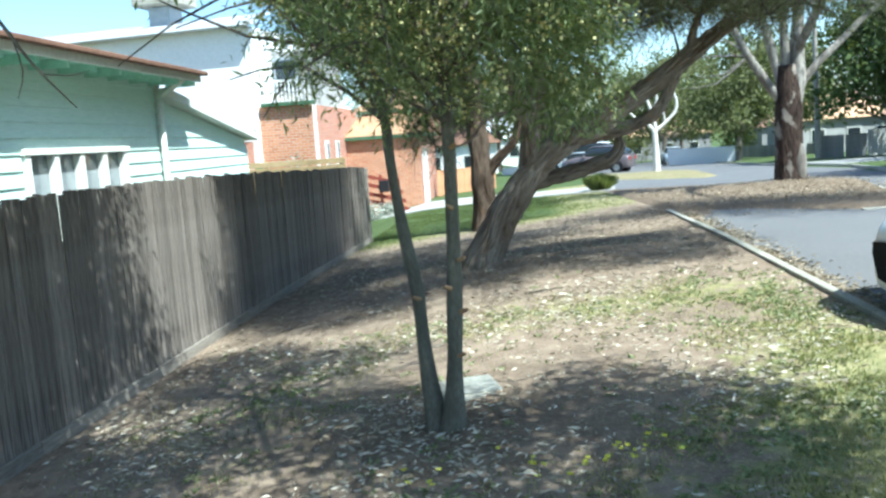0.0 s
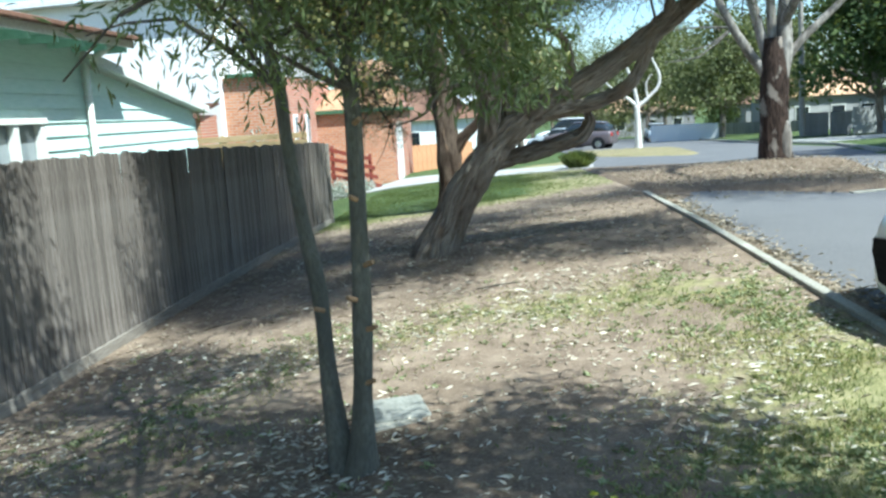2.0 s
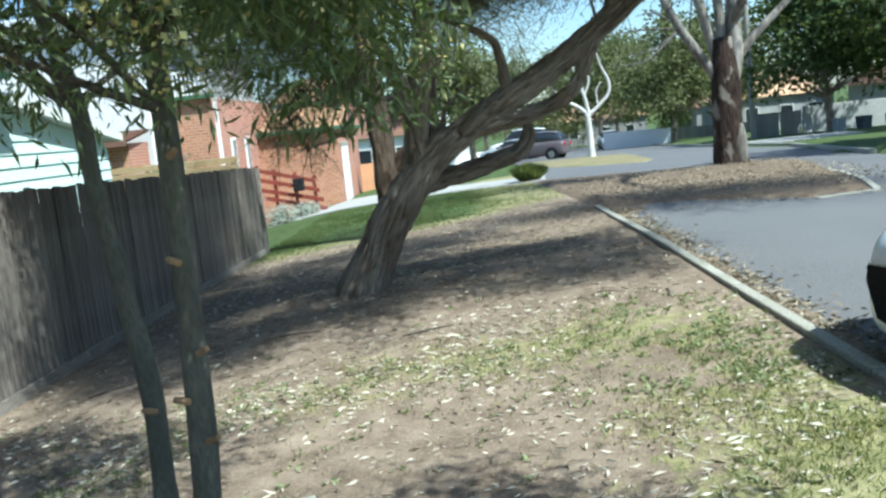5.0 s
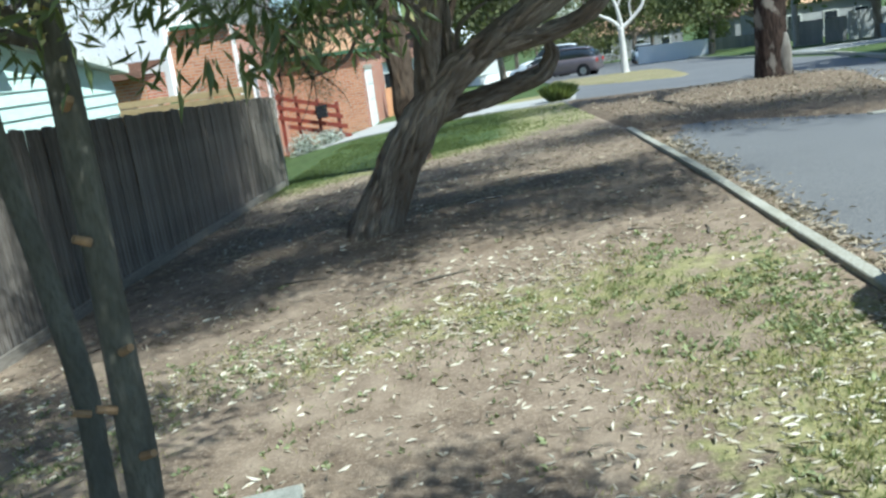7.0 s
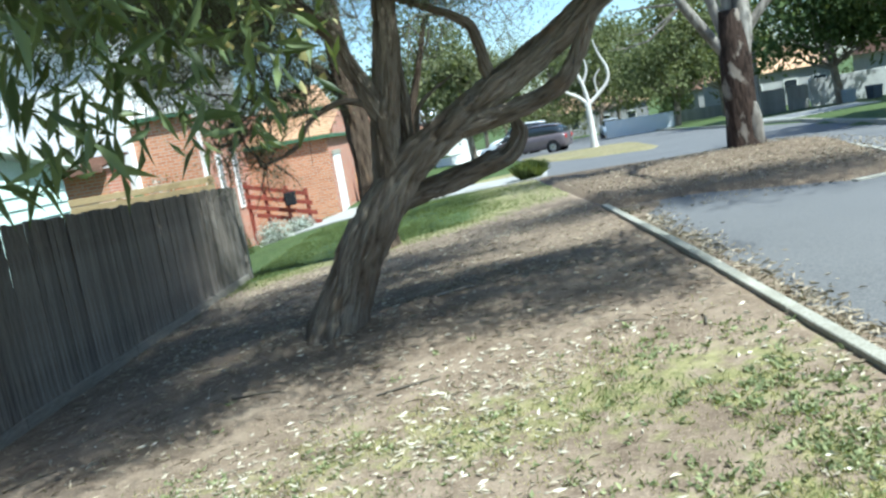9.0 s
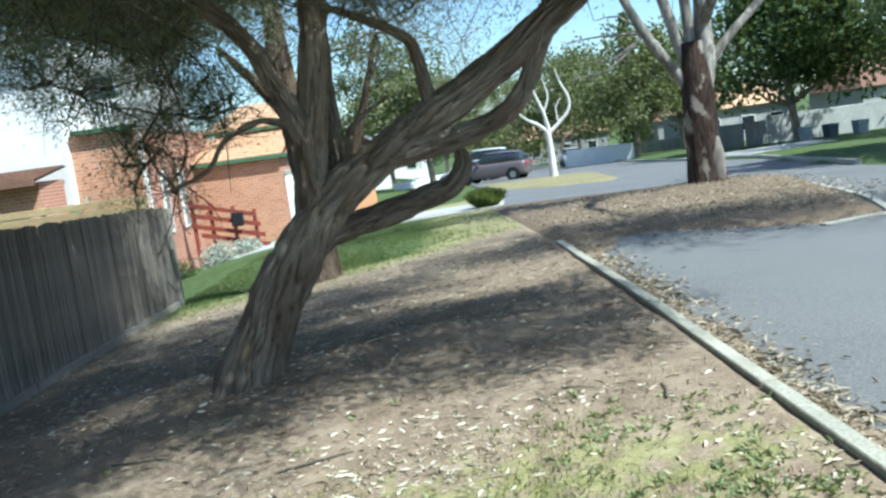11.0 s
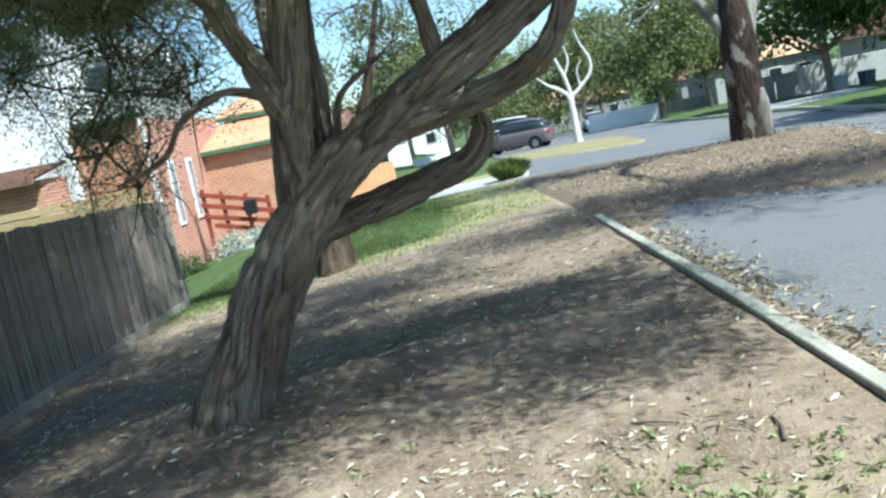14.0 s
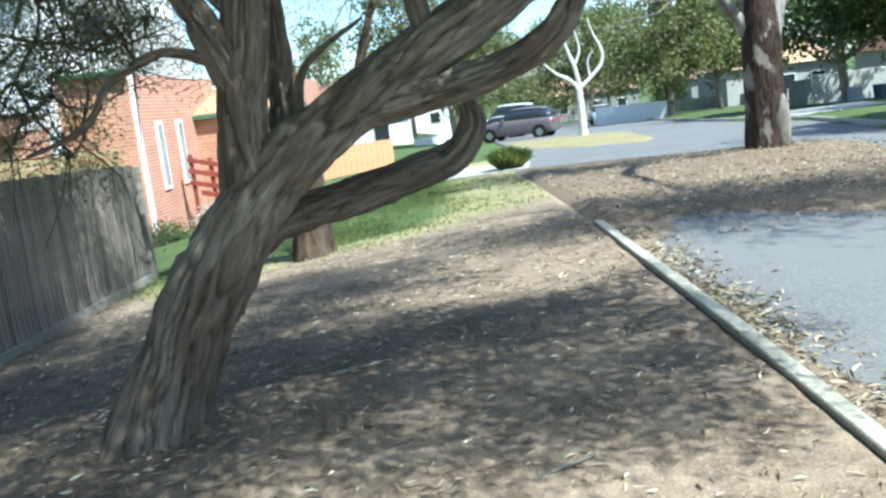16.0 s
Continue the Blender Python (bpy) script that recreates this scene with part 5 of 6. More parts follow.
def build_pale_tree():
    t = thing("pale_bare_tree", "small bare street tree with pale trunk and curling limbs", "tree")
    x, y = 6.75, 41.8
    z = gz(x, y)
    kw = dict(seg=10, n=5, rough=0.08)
    limb("trunk", [(x, y, z - 0.1, 0.24), (x, y, z + 0.3, 0.17), (x - 0.02, y, z + 1.2, 0.145), (x - 0.06, y, z + 2.1, 0.13)], BARK_WHITE, t, **kw)
    for pts in ([(0, 2.0, 0.13), (-0.45, 2.45, 0.11), (-0.95, 2.75, 0.08), (-1.5, 3.3, 0.03)], [(0, 2.05, 0.14), (-0.15, 2.9, 0.11), (-0.35, 3.5, 0.09), (-0.6, 4.3, 0.04)], [(0, 2.05, 0.13), (0.5, 2.45, 0.11), (0.95, 2.95, 0.10), (1.0, 3.5, 0.09), (0.7, 4.2, 0.06), (0.55, 4.8, 0.03)], [(-0.2, 2.9, 0.08), (0.1, 3.6, 0.06), (-0.05, 4.4, 0.03)], [(0.45, 2.45, 0.06), (0.4, 3.1, 0.05), (0.65, 3.5, 0.03)]):
        limb("limb", [(x + a, y, z + b, r * 0.72) for a, b, r in pts], BARK_WHITE, t, **kw)
    return t


def street_tree(x, y, high, spread, mat, label, seed, lean=0.0, low=0.35, dense=150, leaf=0.34):
    """A street tree some way off: forked trunk and a crown of many loose clumps."""
    rng = np.random.default_rng(seed)
    t = thing("street_tree", label, "tree", "trees along the street")
    z = gz(x, y)
    top = z + high
    limb("trunk", [(x, y, z - 0.2, 0.30), (x + lean * 0.1, y, z + 0.5, 0.22), (x + lean * 0.45, y, z + high * 0.3, 0.19), (x + lean * 0.8, y, z + high * 0.55, 0.12), (x + lean, y, z + high * 0.8, 0.04)], BARK_PAPER, t, seg=8, n=4, rough=0.15)
    cells, twigs = [], []
    for k in range(dense // 10):
        a = rng.uniform(0, 2 * math.pi)
        r = spread * math.sqrt(rng.uniform(0.05, 1)) * 0.8
        h = rng.uniform(low, 0.95)
        r *= math.sin(math.pi * min(1, 0.22 + 0.78 * (h - low) / (1 - low)) ** 0.8) * 0.6 + 0.45
        c = np.array((x + lean + r * math.cos(a), y + r * math.sin(a), z + high * h))
        s = np.array((x + lean * h, y, z + high * max(0.22, h - 0.25)))
        twigs.append([(*s, 0.07), (*((s + c) / 2 + rng.normal(size=3) * 0.2), 0.045), (*c, 0.012)])
        cells.append(c + rng.normal(size=(10, 3)) * (0.12 * spread + 0.28) * np.array((1, 1, 0.7)))
    joined_limbs("brushwood", twigs, BARK_PAPER, t, seg=4, n=2)
    base, way = sprays(rng, np.vstack(cells), 0.28, 26, 0.35, 0.7)
    leaves("crown", base, way, rng.uniform(leaf * 0.6, leaf * 1.25, len(base)), 0.27, mat, t, rng=rng)
    return t


def conifer(x, y, high):
    rng = np.random.default_rng(77)
    t = thing("cypress_tree", "tall narrow dark green cypress far behind", "tree")
    z = gz(x, y)
    limb("trunk", [(x, y, z - 0.2, 0.3), (x, y, z + high * 0.5, 0.2), (x, y, z + high, 0.03)], BARK_RED, t, seg=8)
    h = rng.uniform(0.06, 1.0, 700)
    a = rng.uniform(0, 2 * math.pi, 700)
    r = (1 - h) * 1.6 * rng.uniform(0.5, 1.0, 700) + 0.15
    c = np.stack([x + r * np.cos(a), y + r * np.sin(a), z + high * h], 1)
    base, way = sprays(rng, c, 0.16, 14, -0.6, 0.5)
    leaves("crown", base, way, rng.uniform(0.18, 0.35, len(base)), 0.25, LEAF_DEEP, t, rng=rng)
    return t


build_wattle()
build_tea_tree()
build_back_tree()
build_gum()
build_pale_tree()
FAR_TREES = (
    (19.9, 46.5, 8.5, 4.2, LEAF_DEEP, "dark leafy street tree leaning over the wheelie bins", -0.6, 0.36, 400),
    (24.4, 43.0, 11.0, 5.4, LEAF_DEEP, "large dark street tree by the garden wall", -1.4, 0.33, 480),
    (16.2, 64.0, 9.0, 4.4, LEAF_FAR, "grey-green street tree with a domed crown", 0.5, 0.32, 280),
    (13.6, 80.0, 10.0, 5.0, LEAF_FAR, "grey-green street tree farther down the street", 0.3, 0.28, 280),
    (21.5, 70.0, 10.0, 4.6, LEAF_GUM, "olive green gum in a front garden", -0.4, 0.30, 280),
    (11.6, 98.0, 11.0, 5.5, LEAF_FAR, "olive street tree far down the street", 0.0, 0.22, 260),
    (18.6, 98.0, 12.0, 6.0, LEAF_GUM, "tall olive gum far down the street", 0.0, 0.22, 260),
    (3.6, 92.0, 11.0, 5.5, LEAF_FAR, "grey-green tree beyond the parked cars", 0.2, 0.25, 280),
    (-1.4, 70.0, 12.0, 4.6, LEAF_FAR, "tall grey-green gum beyond the driveway", 0.0, 0.36, 320),
    (1.6, 58.0, 7.0, 3.0, LEAF_GUM, "pale-trunked gum on the verge", -0.3, 0.40, 170),
    (28.5, 84.0, 12.0, 5.5, LEAF_GUM, "olive gum behind the tiled roof", 0.0, 0.25, 260),
    (36.0, 70.0, 12.0, 6.0, LEAF_FAR, "large tree behind the white house", 0.0, 0.22, 260),
    (7.5, 122.0, 12.0, 6.5, LEAF_FAR, "hazy tree at the end of the street", 0.0, 0.15, 260),
    (15.0, 128.0, 13.0, 7.0, LEAF_FAR, "hazy olive tree closing the street", 0.0, 0.15, 260),
    (25.0, 122.0, 14.0, 7.0, LEAF_FAR, "hazy olive tree behind the far gardens", 0.0, 0.15, 260),
    (-10.0, 86.0, 12.0, 5.5, LEAF_FAR, "tree behind the white house", 0.0, 0.22, 240),
    # Added for its shadow bands on the asphalt; the trunk stands out of view.
    (17.2, 22.5, 10.0, 4.8, LEAF_GUM, "tree added across the road to shade the asphalt", 0.0, 0.42, 420),
    (22.5, 34.0, 10.0, 5.0, LEAF_DEEP, "leafy street tree on the far verge", 0.0, 0.40, 280),
    (32.0, 50.0, 11.0, 5.0, LEAF_DEEP, "dark garden tree behind the pale wall", 0.0, 0.35, 260),
)
for i, (x, y, high, spread, mat, label, lean, low, dense) in enumerate(FAR_TREES):
    street_tree(x, y, high, spread, mat, label, 100 + i, lean, low, dense)
conifer(22.3, 88.0, 13.5)


# ---- shrubs ----
def shrub(name, label, x, y, z, rx, rz, mat, seed, cells=60, per=30, leaf=(0.05, 0.1), width=0.2, droop=0.0, category="shrub"):
    rng = np.random.default_rng(seed)
    t = thing(name, label, category)
    c = rng.normal(size=(cells, 3))
    c = c / np.linalg.norm(c, axis=1)[:, None] * rng.uniform(0.5, 1.0, (cells, 1)) * np.array((rx, rx, rz))
    c[:, 2] = np.abs(c[:, 2])
    c = c + np.array((x, y, z + 0.02))
    joined_limbs("brushwood", [[(x, y, z - 0.05, 0.02), (*((p + np.array((x, y, z))) / 2), 0.012), (*p, 0.004)] for p in c], TWIG, t, seg=4, n=2)
    base, way = sprays(rng, c, 0.09, per, droop, 0.8)
    base[:, 2] = np.maximum(base[:, 2], z + 0.01)
    leaves("foliage", base, way, rng.uniform(*leaf, len(base)), width, mat, t, rng=rng)
    return t


shrub("silver_shrub", "low silvery shrub in the garden bed by the railing", -4.9, 27.3, gz(-4.9, 27.3), 0.5, 0.5, LEAF_SILVER, 1)
shrub("silver_shrub", "small silvery shrub beside the drive", -4.3, 28.2, gz(-4.3, 28.2), 0.35, 0.35, LEAF_SILVER, 2)
shrub("garden_shrub", "dark green shrub below the brick wing", -5.6, 25.4, gz(-5.6, 25.4), 0.6, 0.45, LEAF_DEEP, 3)
shrub("cream_shrub", "tall pale-flowered shrub behind the slat fence", -5.4, 20.2, gz(-5.4, 20.2), 0.5, 2.3, LEAF_SILVER, 4, 90, 30)
shrub("garden_shrub", "green shrub behind the slat fence", -5.5, 22.0, gz(-5.5, 22.0), 0.7, 2.4, LEAF_DEEP, 5, 110, 30)


def tussock(x, y, r, high, cnt=900):
    rng = np.random.default_rng(9)
    z = gz(x, y)
    a, s = rng.uniform(0, 2 * math.pi, cnt), rng.uniform(0, 1, cnt)
    base = np.stack([x + r * 0.35 * s * np.cos(a), y + r * 0.35 * s * np.sin(a), np.full(cnt, z)], 1)
    way = np.stack([np.cos(a) * s * 0.9, np.sin(a) * s * 0.9, np.full(cnt, 1.0)], 1) + rng.normal(size=(cnt, 3)) * 0.15
    ob = leaves("tussock_grass", base, way, rng.uniform(high * 0.7, high * 1.3, cnt), 0.03, BLADE, rng=rng, curl=0.06)
    return tagged(ob, "round tussock of green strappy grass by the driveway", "grass")


tussock(2.42, 25.2, 0.75, 0.42, 1500)


# ---- vehicles ----
def loft(stations):
    """Car shell from stations: place along the car, half width, sill, shoulder, top, half width at the top."""
    bm = bmesh.new()
    rings = []
    for s, w, zb, zs, zt, wr in stations:
        half = [(0.0, zb), (w * 0.86, zb), (w * 0.97, zb + 0.08), (w, (zb + zs) / 2), (w * 0.975, zs), (wr, zt), (wr * 0.5, zt + 0.015)]
        ring = [bm.verts.new((s, y, z)) for y, z in half] + [bm.verts.new((s, 0.0, zt + 0.02))] + [bm.verts.new((s, -y, z)) for y, z in reversed(half[1:])]
        rings.append(ring)
    for a, b in zip(rings, rings[1:]):
        k = len(a)
        for i in range(k):
            bm.faces.new((a[i], a[(i + 1) % k], b[(i + 1) % k], b[i]))
    bm.faces.new(rings[0][::-1])
    bm.faces.new(rings[-1])
    bmesh.ops.recalc_face_normals(bm, faces=bm.faces)
    return bm


def soften(ob, levels=2):
    m = ob.modifiers.new("round", "SUBSURF")
    m.levels = m.render_levels = levels
    ob.data.polygons.foreach_set("use_smooth", [True] * len(ob.data.polygons))
    return ob


def wheel(parent, x, y, r=0.31):
    bm = bmesh.new()
    cyl(bm, (x, y - 0.1, r), (x, y + 0.1, r), r, r, 28)
    bmesh.ops.bevel(bm, geom=[e for e in bm.edges if len(e.link_faces) == 2 and e.calc_face_angle() > 1], offset=0.03, segments=2, affect="EDGES")
    w = part("wheel", bm, TYRE, parent, smooth=False)
    side = 1 if y > 0 else -1
    bm = bmesh.new()
    cyl(bm, (x, y + side * 0.06, r), (x, y + side * 0.108, r), r * 0.64, r * 0.60, 24)
    part("rim", bm, RIM, w)
    for k in range(5):
        bm = bmesh.new()
        box(bm, 0.03, r * 0.56, -0.007, 0.007, -0.022, 0.022)
        bmesh.ops.transform(bm, matrix=Matrix.Translation((x, y + side * 0.113, r)) @ Matrix.Rotation(k * 2 * math.pi / 5, 4, "Y"), verts=bm.verts)
        part("spoke", bm, CHROME, w)


def car(label, paint, at, turn, length, width, high, kind="hatch"):
    """Front towards +x. Built about the ground point under its nose."""
    c = thing("car", label, "car", at=at, turn=turn)
    w = width / 2
    L = length
    tall = high - 0.55
    hood = 0.60 + (high - 1.45) * 0.5
    body = [(0.0, w * 0.50, 0.17, 0.50, hood - 0.03, w * 0.44), (-0.03, w * 0.60, 0.16, 0.52, hood + 0.01, w * 0.52), (-0.08, w * 0.70, 0.15, 0.54, hood + 0.06, w * 0.58), (-0.15, w * 0.79, 0.16, 0.56, hood + 0.11, w * 0.63), (-0.26, w * 0.87, 0.18, 0.58, hood + 0.16, w * 0.68), (-0.42, w * 0.93, 0.20, hood + 0.05, hood + 0.20, w * 0.70), (-0.70, w * 0.97, 0.20, hood + 0.11, hood + 0.26, w * 0.77), (-1.05, w, 0.20, hood + 0.16, hood + 0.33, w * 0.80), (-1.45, w, 0.20, hood + 0.22, hood + 0.36, w * 0.82), (-L * 0.55, w, 0.20, hood + 0.24, hood + 0.34, w * 0.84), (-L * 0.85, w * 0.99, 0.22, hood + 0.28, hood + 0.38, w * 0.82), (-L + 0.12, w * 0.93, 0.26, hood + 0.26, hood + 0.36, w * 0.78), (-L, w * 0.82, 0.32, hood + 0.15, hood + 0.28, w * 0.7)]
    soften(part("body", loft(body), paint, c))
    belt = hood + 0.34
    back_top = L * (0.93 if kind == "suv" else 0.86)
    glass = [(-1.12, w * 0.72, belt - 0.16, belt - 0.10, belt - 0.06, w * 0.66), (-1.35, w * 0.80, belt - 0.16, belt + 0.05, belt + 0.10, w * 0.70), (-1.95, w * 0.80, belt - 0.16, high - 0.25, high - 0.12, w * 0.64), (-2.4, w * 0.80, belt - 0.16, high - 0.2, high - 0.05, w * 0.63), (-back_top + 0.5, w * 0.80, belt - 0.16, high - 0.22, high - 0.08, w * 0.62), (-back_top, w * 0.76, belt - 0.16, high - 0.45, high - 0.22, w * 0.6), (-L + 0.12, w * 0.70, belt - 0.16, belt, belt + 0.06, w * 0.6)]
    soften(part("glasshouse", loft(glass), GLASS_DARK, c, "dark glass"))
    roof = [(-1.85, w * 0.60, high - 0.12, high - 0.10, high - 0.085, w * 0.55), (-2.0, w * 0.68, high - 0.12, high - 0.07, high - 0.05, w * 0.58), (-2.6, w * 0.70, high - 0.10, high - 0.04, high - 0.01, w * 0.6), (-back_top + 0.35, w * 0.68, high - 0.13, high - 0.08, high - 0.05, w * 0.58), (-back_top + 0.12, w * 0.62, high - 0.2, high - 0.17, high - 0.14, w * 0.55)]
    soften(part("roof", loft(roof), paint, c))
    for s in (-1, 1):
        for x in (-0.82, -L + 0.78):
            bm = bmesh.new()
            cyl(bm, (x, s * w * 0.90, 0.33), (x, s * (w + 0.004), 0.33), 0.40, 0.40, 28)
            part("wheel_arch", bm, BLACK_TRIM, c)
            wheel(c, x, s * (w - 0.075), 0.32)
        bm = bmesh.new()
        box(bm, -L - 0.005, -L + 0.2, s * w * 0.66 - 0.12, s * w * 0.66 + 0.12, hood + 0.02, hood + 0.25, bevel=0.03)
        part("tail_lamp", bm, LAMP_RED, c)
        bm = bmesh.new()
        box(bm, -1.75, -1.60, s * (w + 0.02) - 0.10, s * (w + 0.02) + 0.08, belt - 0.03, belt + 0.12, bevel=0.03)
        part("mirror", bm, paint, c)
    return c


def white_hatch():
    c = car("white hatchback parked nose-in with its front over the kerb", CAR_WHITE, (2.57, 5.80, gz(2.6, 5.7) - 0.02), 187, 4.0, 1.70, 1.46)
    # grille: a wide dark six-sided opening with a bright rim
    def front_plate(name, pts, x0, x1, mat, label="", parent=c):
        bm = bmesh.new()
        a = [bm.verts.new((x1 - 0.28 * abs(y) ** 2.2, y, z)) for y, z in pts]
        b = [bm.verts.new((x0 - 0.28 * abs(y) ** 2.2, y, z)) for y, z in pts]
        bm.faces.new(a)
        bm.faces.new(b[::-1])
        for i in range(len(pts)):
            j = (i + 1) % len(pts)
            bm.faces.new((a[j], a[i], b[i], b[j]))
        bmesh.ops.recalc_face_normals(bm, faces=bm.faces)
        return part(name, bm, mat, parent, label)
    hexa = [(-0.50, 0.505), (-0.25, 0.53), (0.0, 0.54), (0.25, 0.53), (0.50, 0.505), (0.53, 0.42), (0.40, 0.255), (0.2, 0.238), (0.0, 0.235), (-0.2, 0.238), (-0.40, 0.255), (-0.53, 0.42)]
    rim = [(y * 1.035, 0.39 + (z - 0.39) * 1.06) for y, z in hexa]
    front_plate("grille_rim", rim, -0.10, 0.032, RIM, "bright grille surround")
    g = front_plate("grille", hexa, -0.09, 0.040, GRILLE, "dark grille")
    for k in range(6):
        z = 0.275 + 0.042 * k
        w = 0.40 + 0.02 * k
        front_plate("grille_bar", [(-w, z), (0, z), (w, z), (w, z + 0.012), (0, z + 0.012), (-w, z + 0.012)], -0.02, 0.046, GRILLE, parent=g)
    bm = bmesh.new()
    for k in range(28):
        a, b = 2 * math.pi * k / 28, 2 * math.pi * (k + 1) / 28
        q = [bm.verts.new((0.055, math.cos(t) * r, 0.463 + math.sin(t) * r * 0.55)) for t, r in ((a, 0.062), (b, 0.062), (b, 0.085), (a, 0.085))]
        bm.faces.new(q)
    q = [bm.verts.new((0.055, y, z)) for y, z in ((-0.03, 0.423), (-0.01, 0.423), (0.03, 0.503), (0.01, 0.503))]
    bm.faces.new(q)
    bmesh.ops.solidify(bm, geom=bm.faces[:], thickness=0.008)
    part("emblem", bm, CHROME, c, "oval chrome badge")
    p = boxed("number_plate", (0.038, 0.056, -0.186, 0.186, 0.270, 0.396), PLATE, c, "white number plate with blue characters")
    text = bpy.data.curves.new("characters", "FONT")
    text.body, text.size, text.align_x, text.align_y, text.extrude = "1KV 9PC", 0.098, "CENTER", "CENTER", 0.001
    tob = new("characters", text)
    tob.matrix_basis = Matrix.Translation((0.0575, 0, 0.335)) @ pose(0, 0, 0, 90, 0, 90) @ Matrix.Diagonal((0.78, 1, 1, 1))
    me = bpy.data.meshes.new_from_object(tob)
    bpy.data.objects.remove(tob)
    me.materials.append(PLATE_INK)
    ink = new("plate_characters", me)
    ink.parent = p
    ink.matrix_basis = Matrix.Translation((0.0575, 0, 0.335)) @ pose(0, 0, 0, 90, 0, 90) @ Matrix.Diagonal((0.78, 1, 1, 1))
    for s in (-1, 1):
        bm = bmesh.new()
        box(bm, -0.62, -0.34, s * 0.66 - 0.10, s * 0.66 + 0.10, 0.60, 0.70, bevel=0.04)
        part("headlamp", bm, LAMP_CLEAR, c)
        boxed("fog_lamp_recess", (-0.40, -0.27, s * 0.62 - 0.05, s * 0.62 + 0.05, 0.34, 0.42), BLACK_TRIM, c, bevel=0.02)
    return c


white_hatch()
car("grey-brown four-wheel drive parked nose-in down the street", CAR_MAUVE, (3.0, 54.6, gz(3.6, 53) - 0.02), 156, 4.5, 1.82, 1.68, "suv")
car("silver-blue car parked far down the street", CAR_SILVER, (12.9, 70.5, gz(12.9, 72) - 0.02), -96, 4.4, 1.8, 1.46)
car("white van parked beyond the four-wheel drive", CAR_WHITE, (3.0, 66.5, gz(4.0, 66) - 0.02), 160, 4.8, 1.9, 2.2, "suv")
car("silver car parked by the garden across the drive", CAR_SILVER, (2.2, 61.5, gz(3.0, 61) - 0.02), 158, 4.3, 1.75, 1.45)


# ---- street furniture ----
def power_pole(x, y, high):
    z = gz(x, y)
    p = thing("power_pole", "weathered grey timber power pole with crossarm", "pole")
    limb("pole", [(x, y, z - 0.2, 0.17), (x - 0.1, y, z + high * 0.5, 0.15), (x - 0.22, y, z + high, 0.12)], POLE_GREY, p, seg=12)
    boxed("crossarm", (x - 1.3, x + 0.9, y - 0.16, y - 0.06, z + high - 0.8, z + high - 0.68), POLE_GREY, p)
    return p


power_pole(17.1, 50.0, 9.5)


def wheelie_bin(x, y, mat, lid_mat, label):
    b = thing("wheelie_bin", label, "bin", "wheelie bins", at=(x, y, gz(x, y) - 0.28), turn=random.uniform(-15, 15))
    bm = bmesh.new()
    vs = box(bm, -0.27, 0.27, -0.3, 0.3, 0.06, 0.95)
    for v in bm.verts:
        if v.co.z < 0.5:
            v.co.x *= 0.82
            v.co.y *= 0.78
    part("body", bm, mat, b)
    boxed("lid", (-0.29, 0.29, -0.34, 0.32, 0.955, 1.03), lid_mat, b, bevel=0.025)
    for s in (-1, 1):
        bm = bmesh.new()
        cyl(bm, (s * 0.2, 0.26, 0.10), (s * 0.27, 0.26, 0.10), 0.10, 0.10, 14)
        part("wheel", bm, TYRE, b)
    bm = bmesh.new()
    cyl(bm, (-0.22, 0.36, 0.93), (0.22, 0.36, 0.93), 0.02, 0.02, 8)
    part("handle", bm, mat, b)
    return b


wheelie_bin(20.1, 46.2, BIN_GREY, BIN_GREY, "pale grey wheelie bin on the far verge")
wheelie_bin(21.3, 46.0, BIN_BLUE, BIN_BLUE, "dark wheelie bin beside the street tree")
wheelie_bin(22.6, 45.6, BIN_GREY, BIN_GREY, "pale blue-grey wheelie bin at the far verge")


# ---- small things on the ground ----
def pit_lid():
    t = thing("pit_lid", "square concrete pit lid half sunk in bark", "lid", at=(-0.37, 5.56, gz(-0.37, 5.56)), turn=17)
    boxed("lid", (-0.16, 0.16, -0.17, 0.17, -0.03, 0.035), LIDSTONE, t, bevel=0.012)
    boxed("surround", (-0.24, 0.20, -0.23, 0.22, -0.08, 0.012), CONCRETE, t, bevel=0.012)
    return t


pit_lid()


def lay(rng, cnt, x0, x1, y0, y1, chance):
    """Points spread by a chance that varies over the plan."""
    out = []
    while len(out) < cnt:
        x, y = rng.uniform(x0, x1), rng.uniform(y0, y1)
        if rng.random() < chance(x, y):
            out.append((x, y))
    return np.array(out)


def ground_z(p, lift=0.0):
    return np.array([gz(x, y) + 0.012 * noise.noise(Vector((x * 1.7, y * 1.7, 0.3))) + lift for x, y in p])


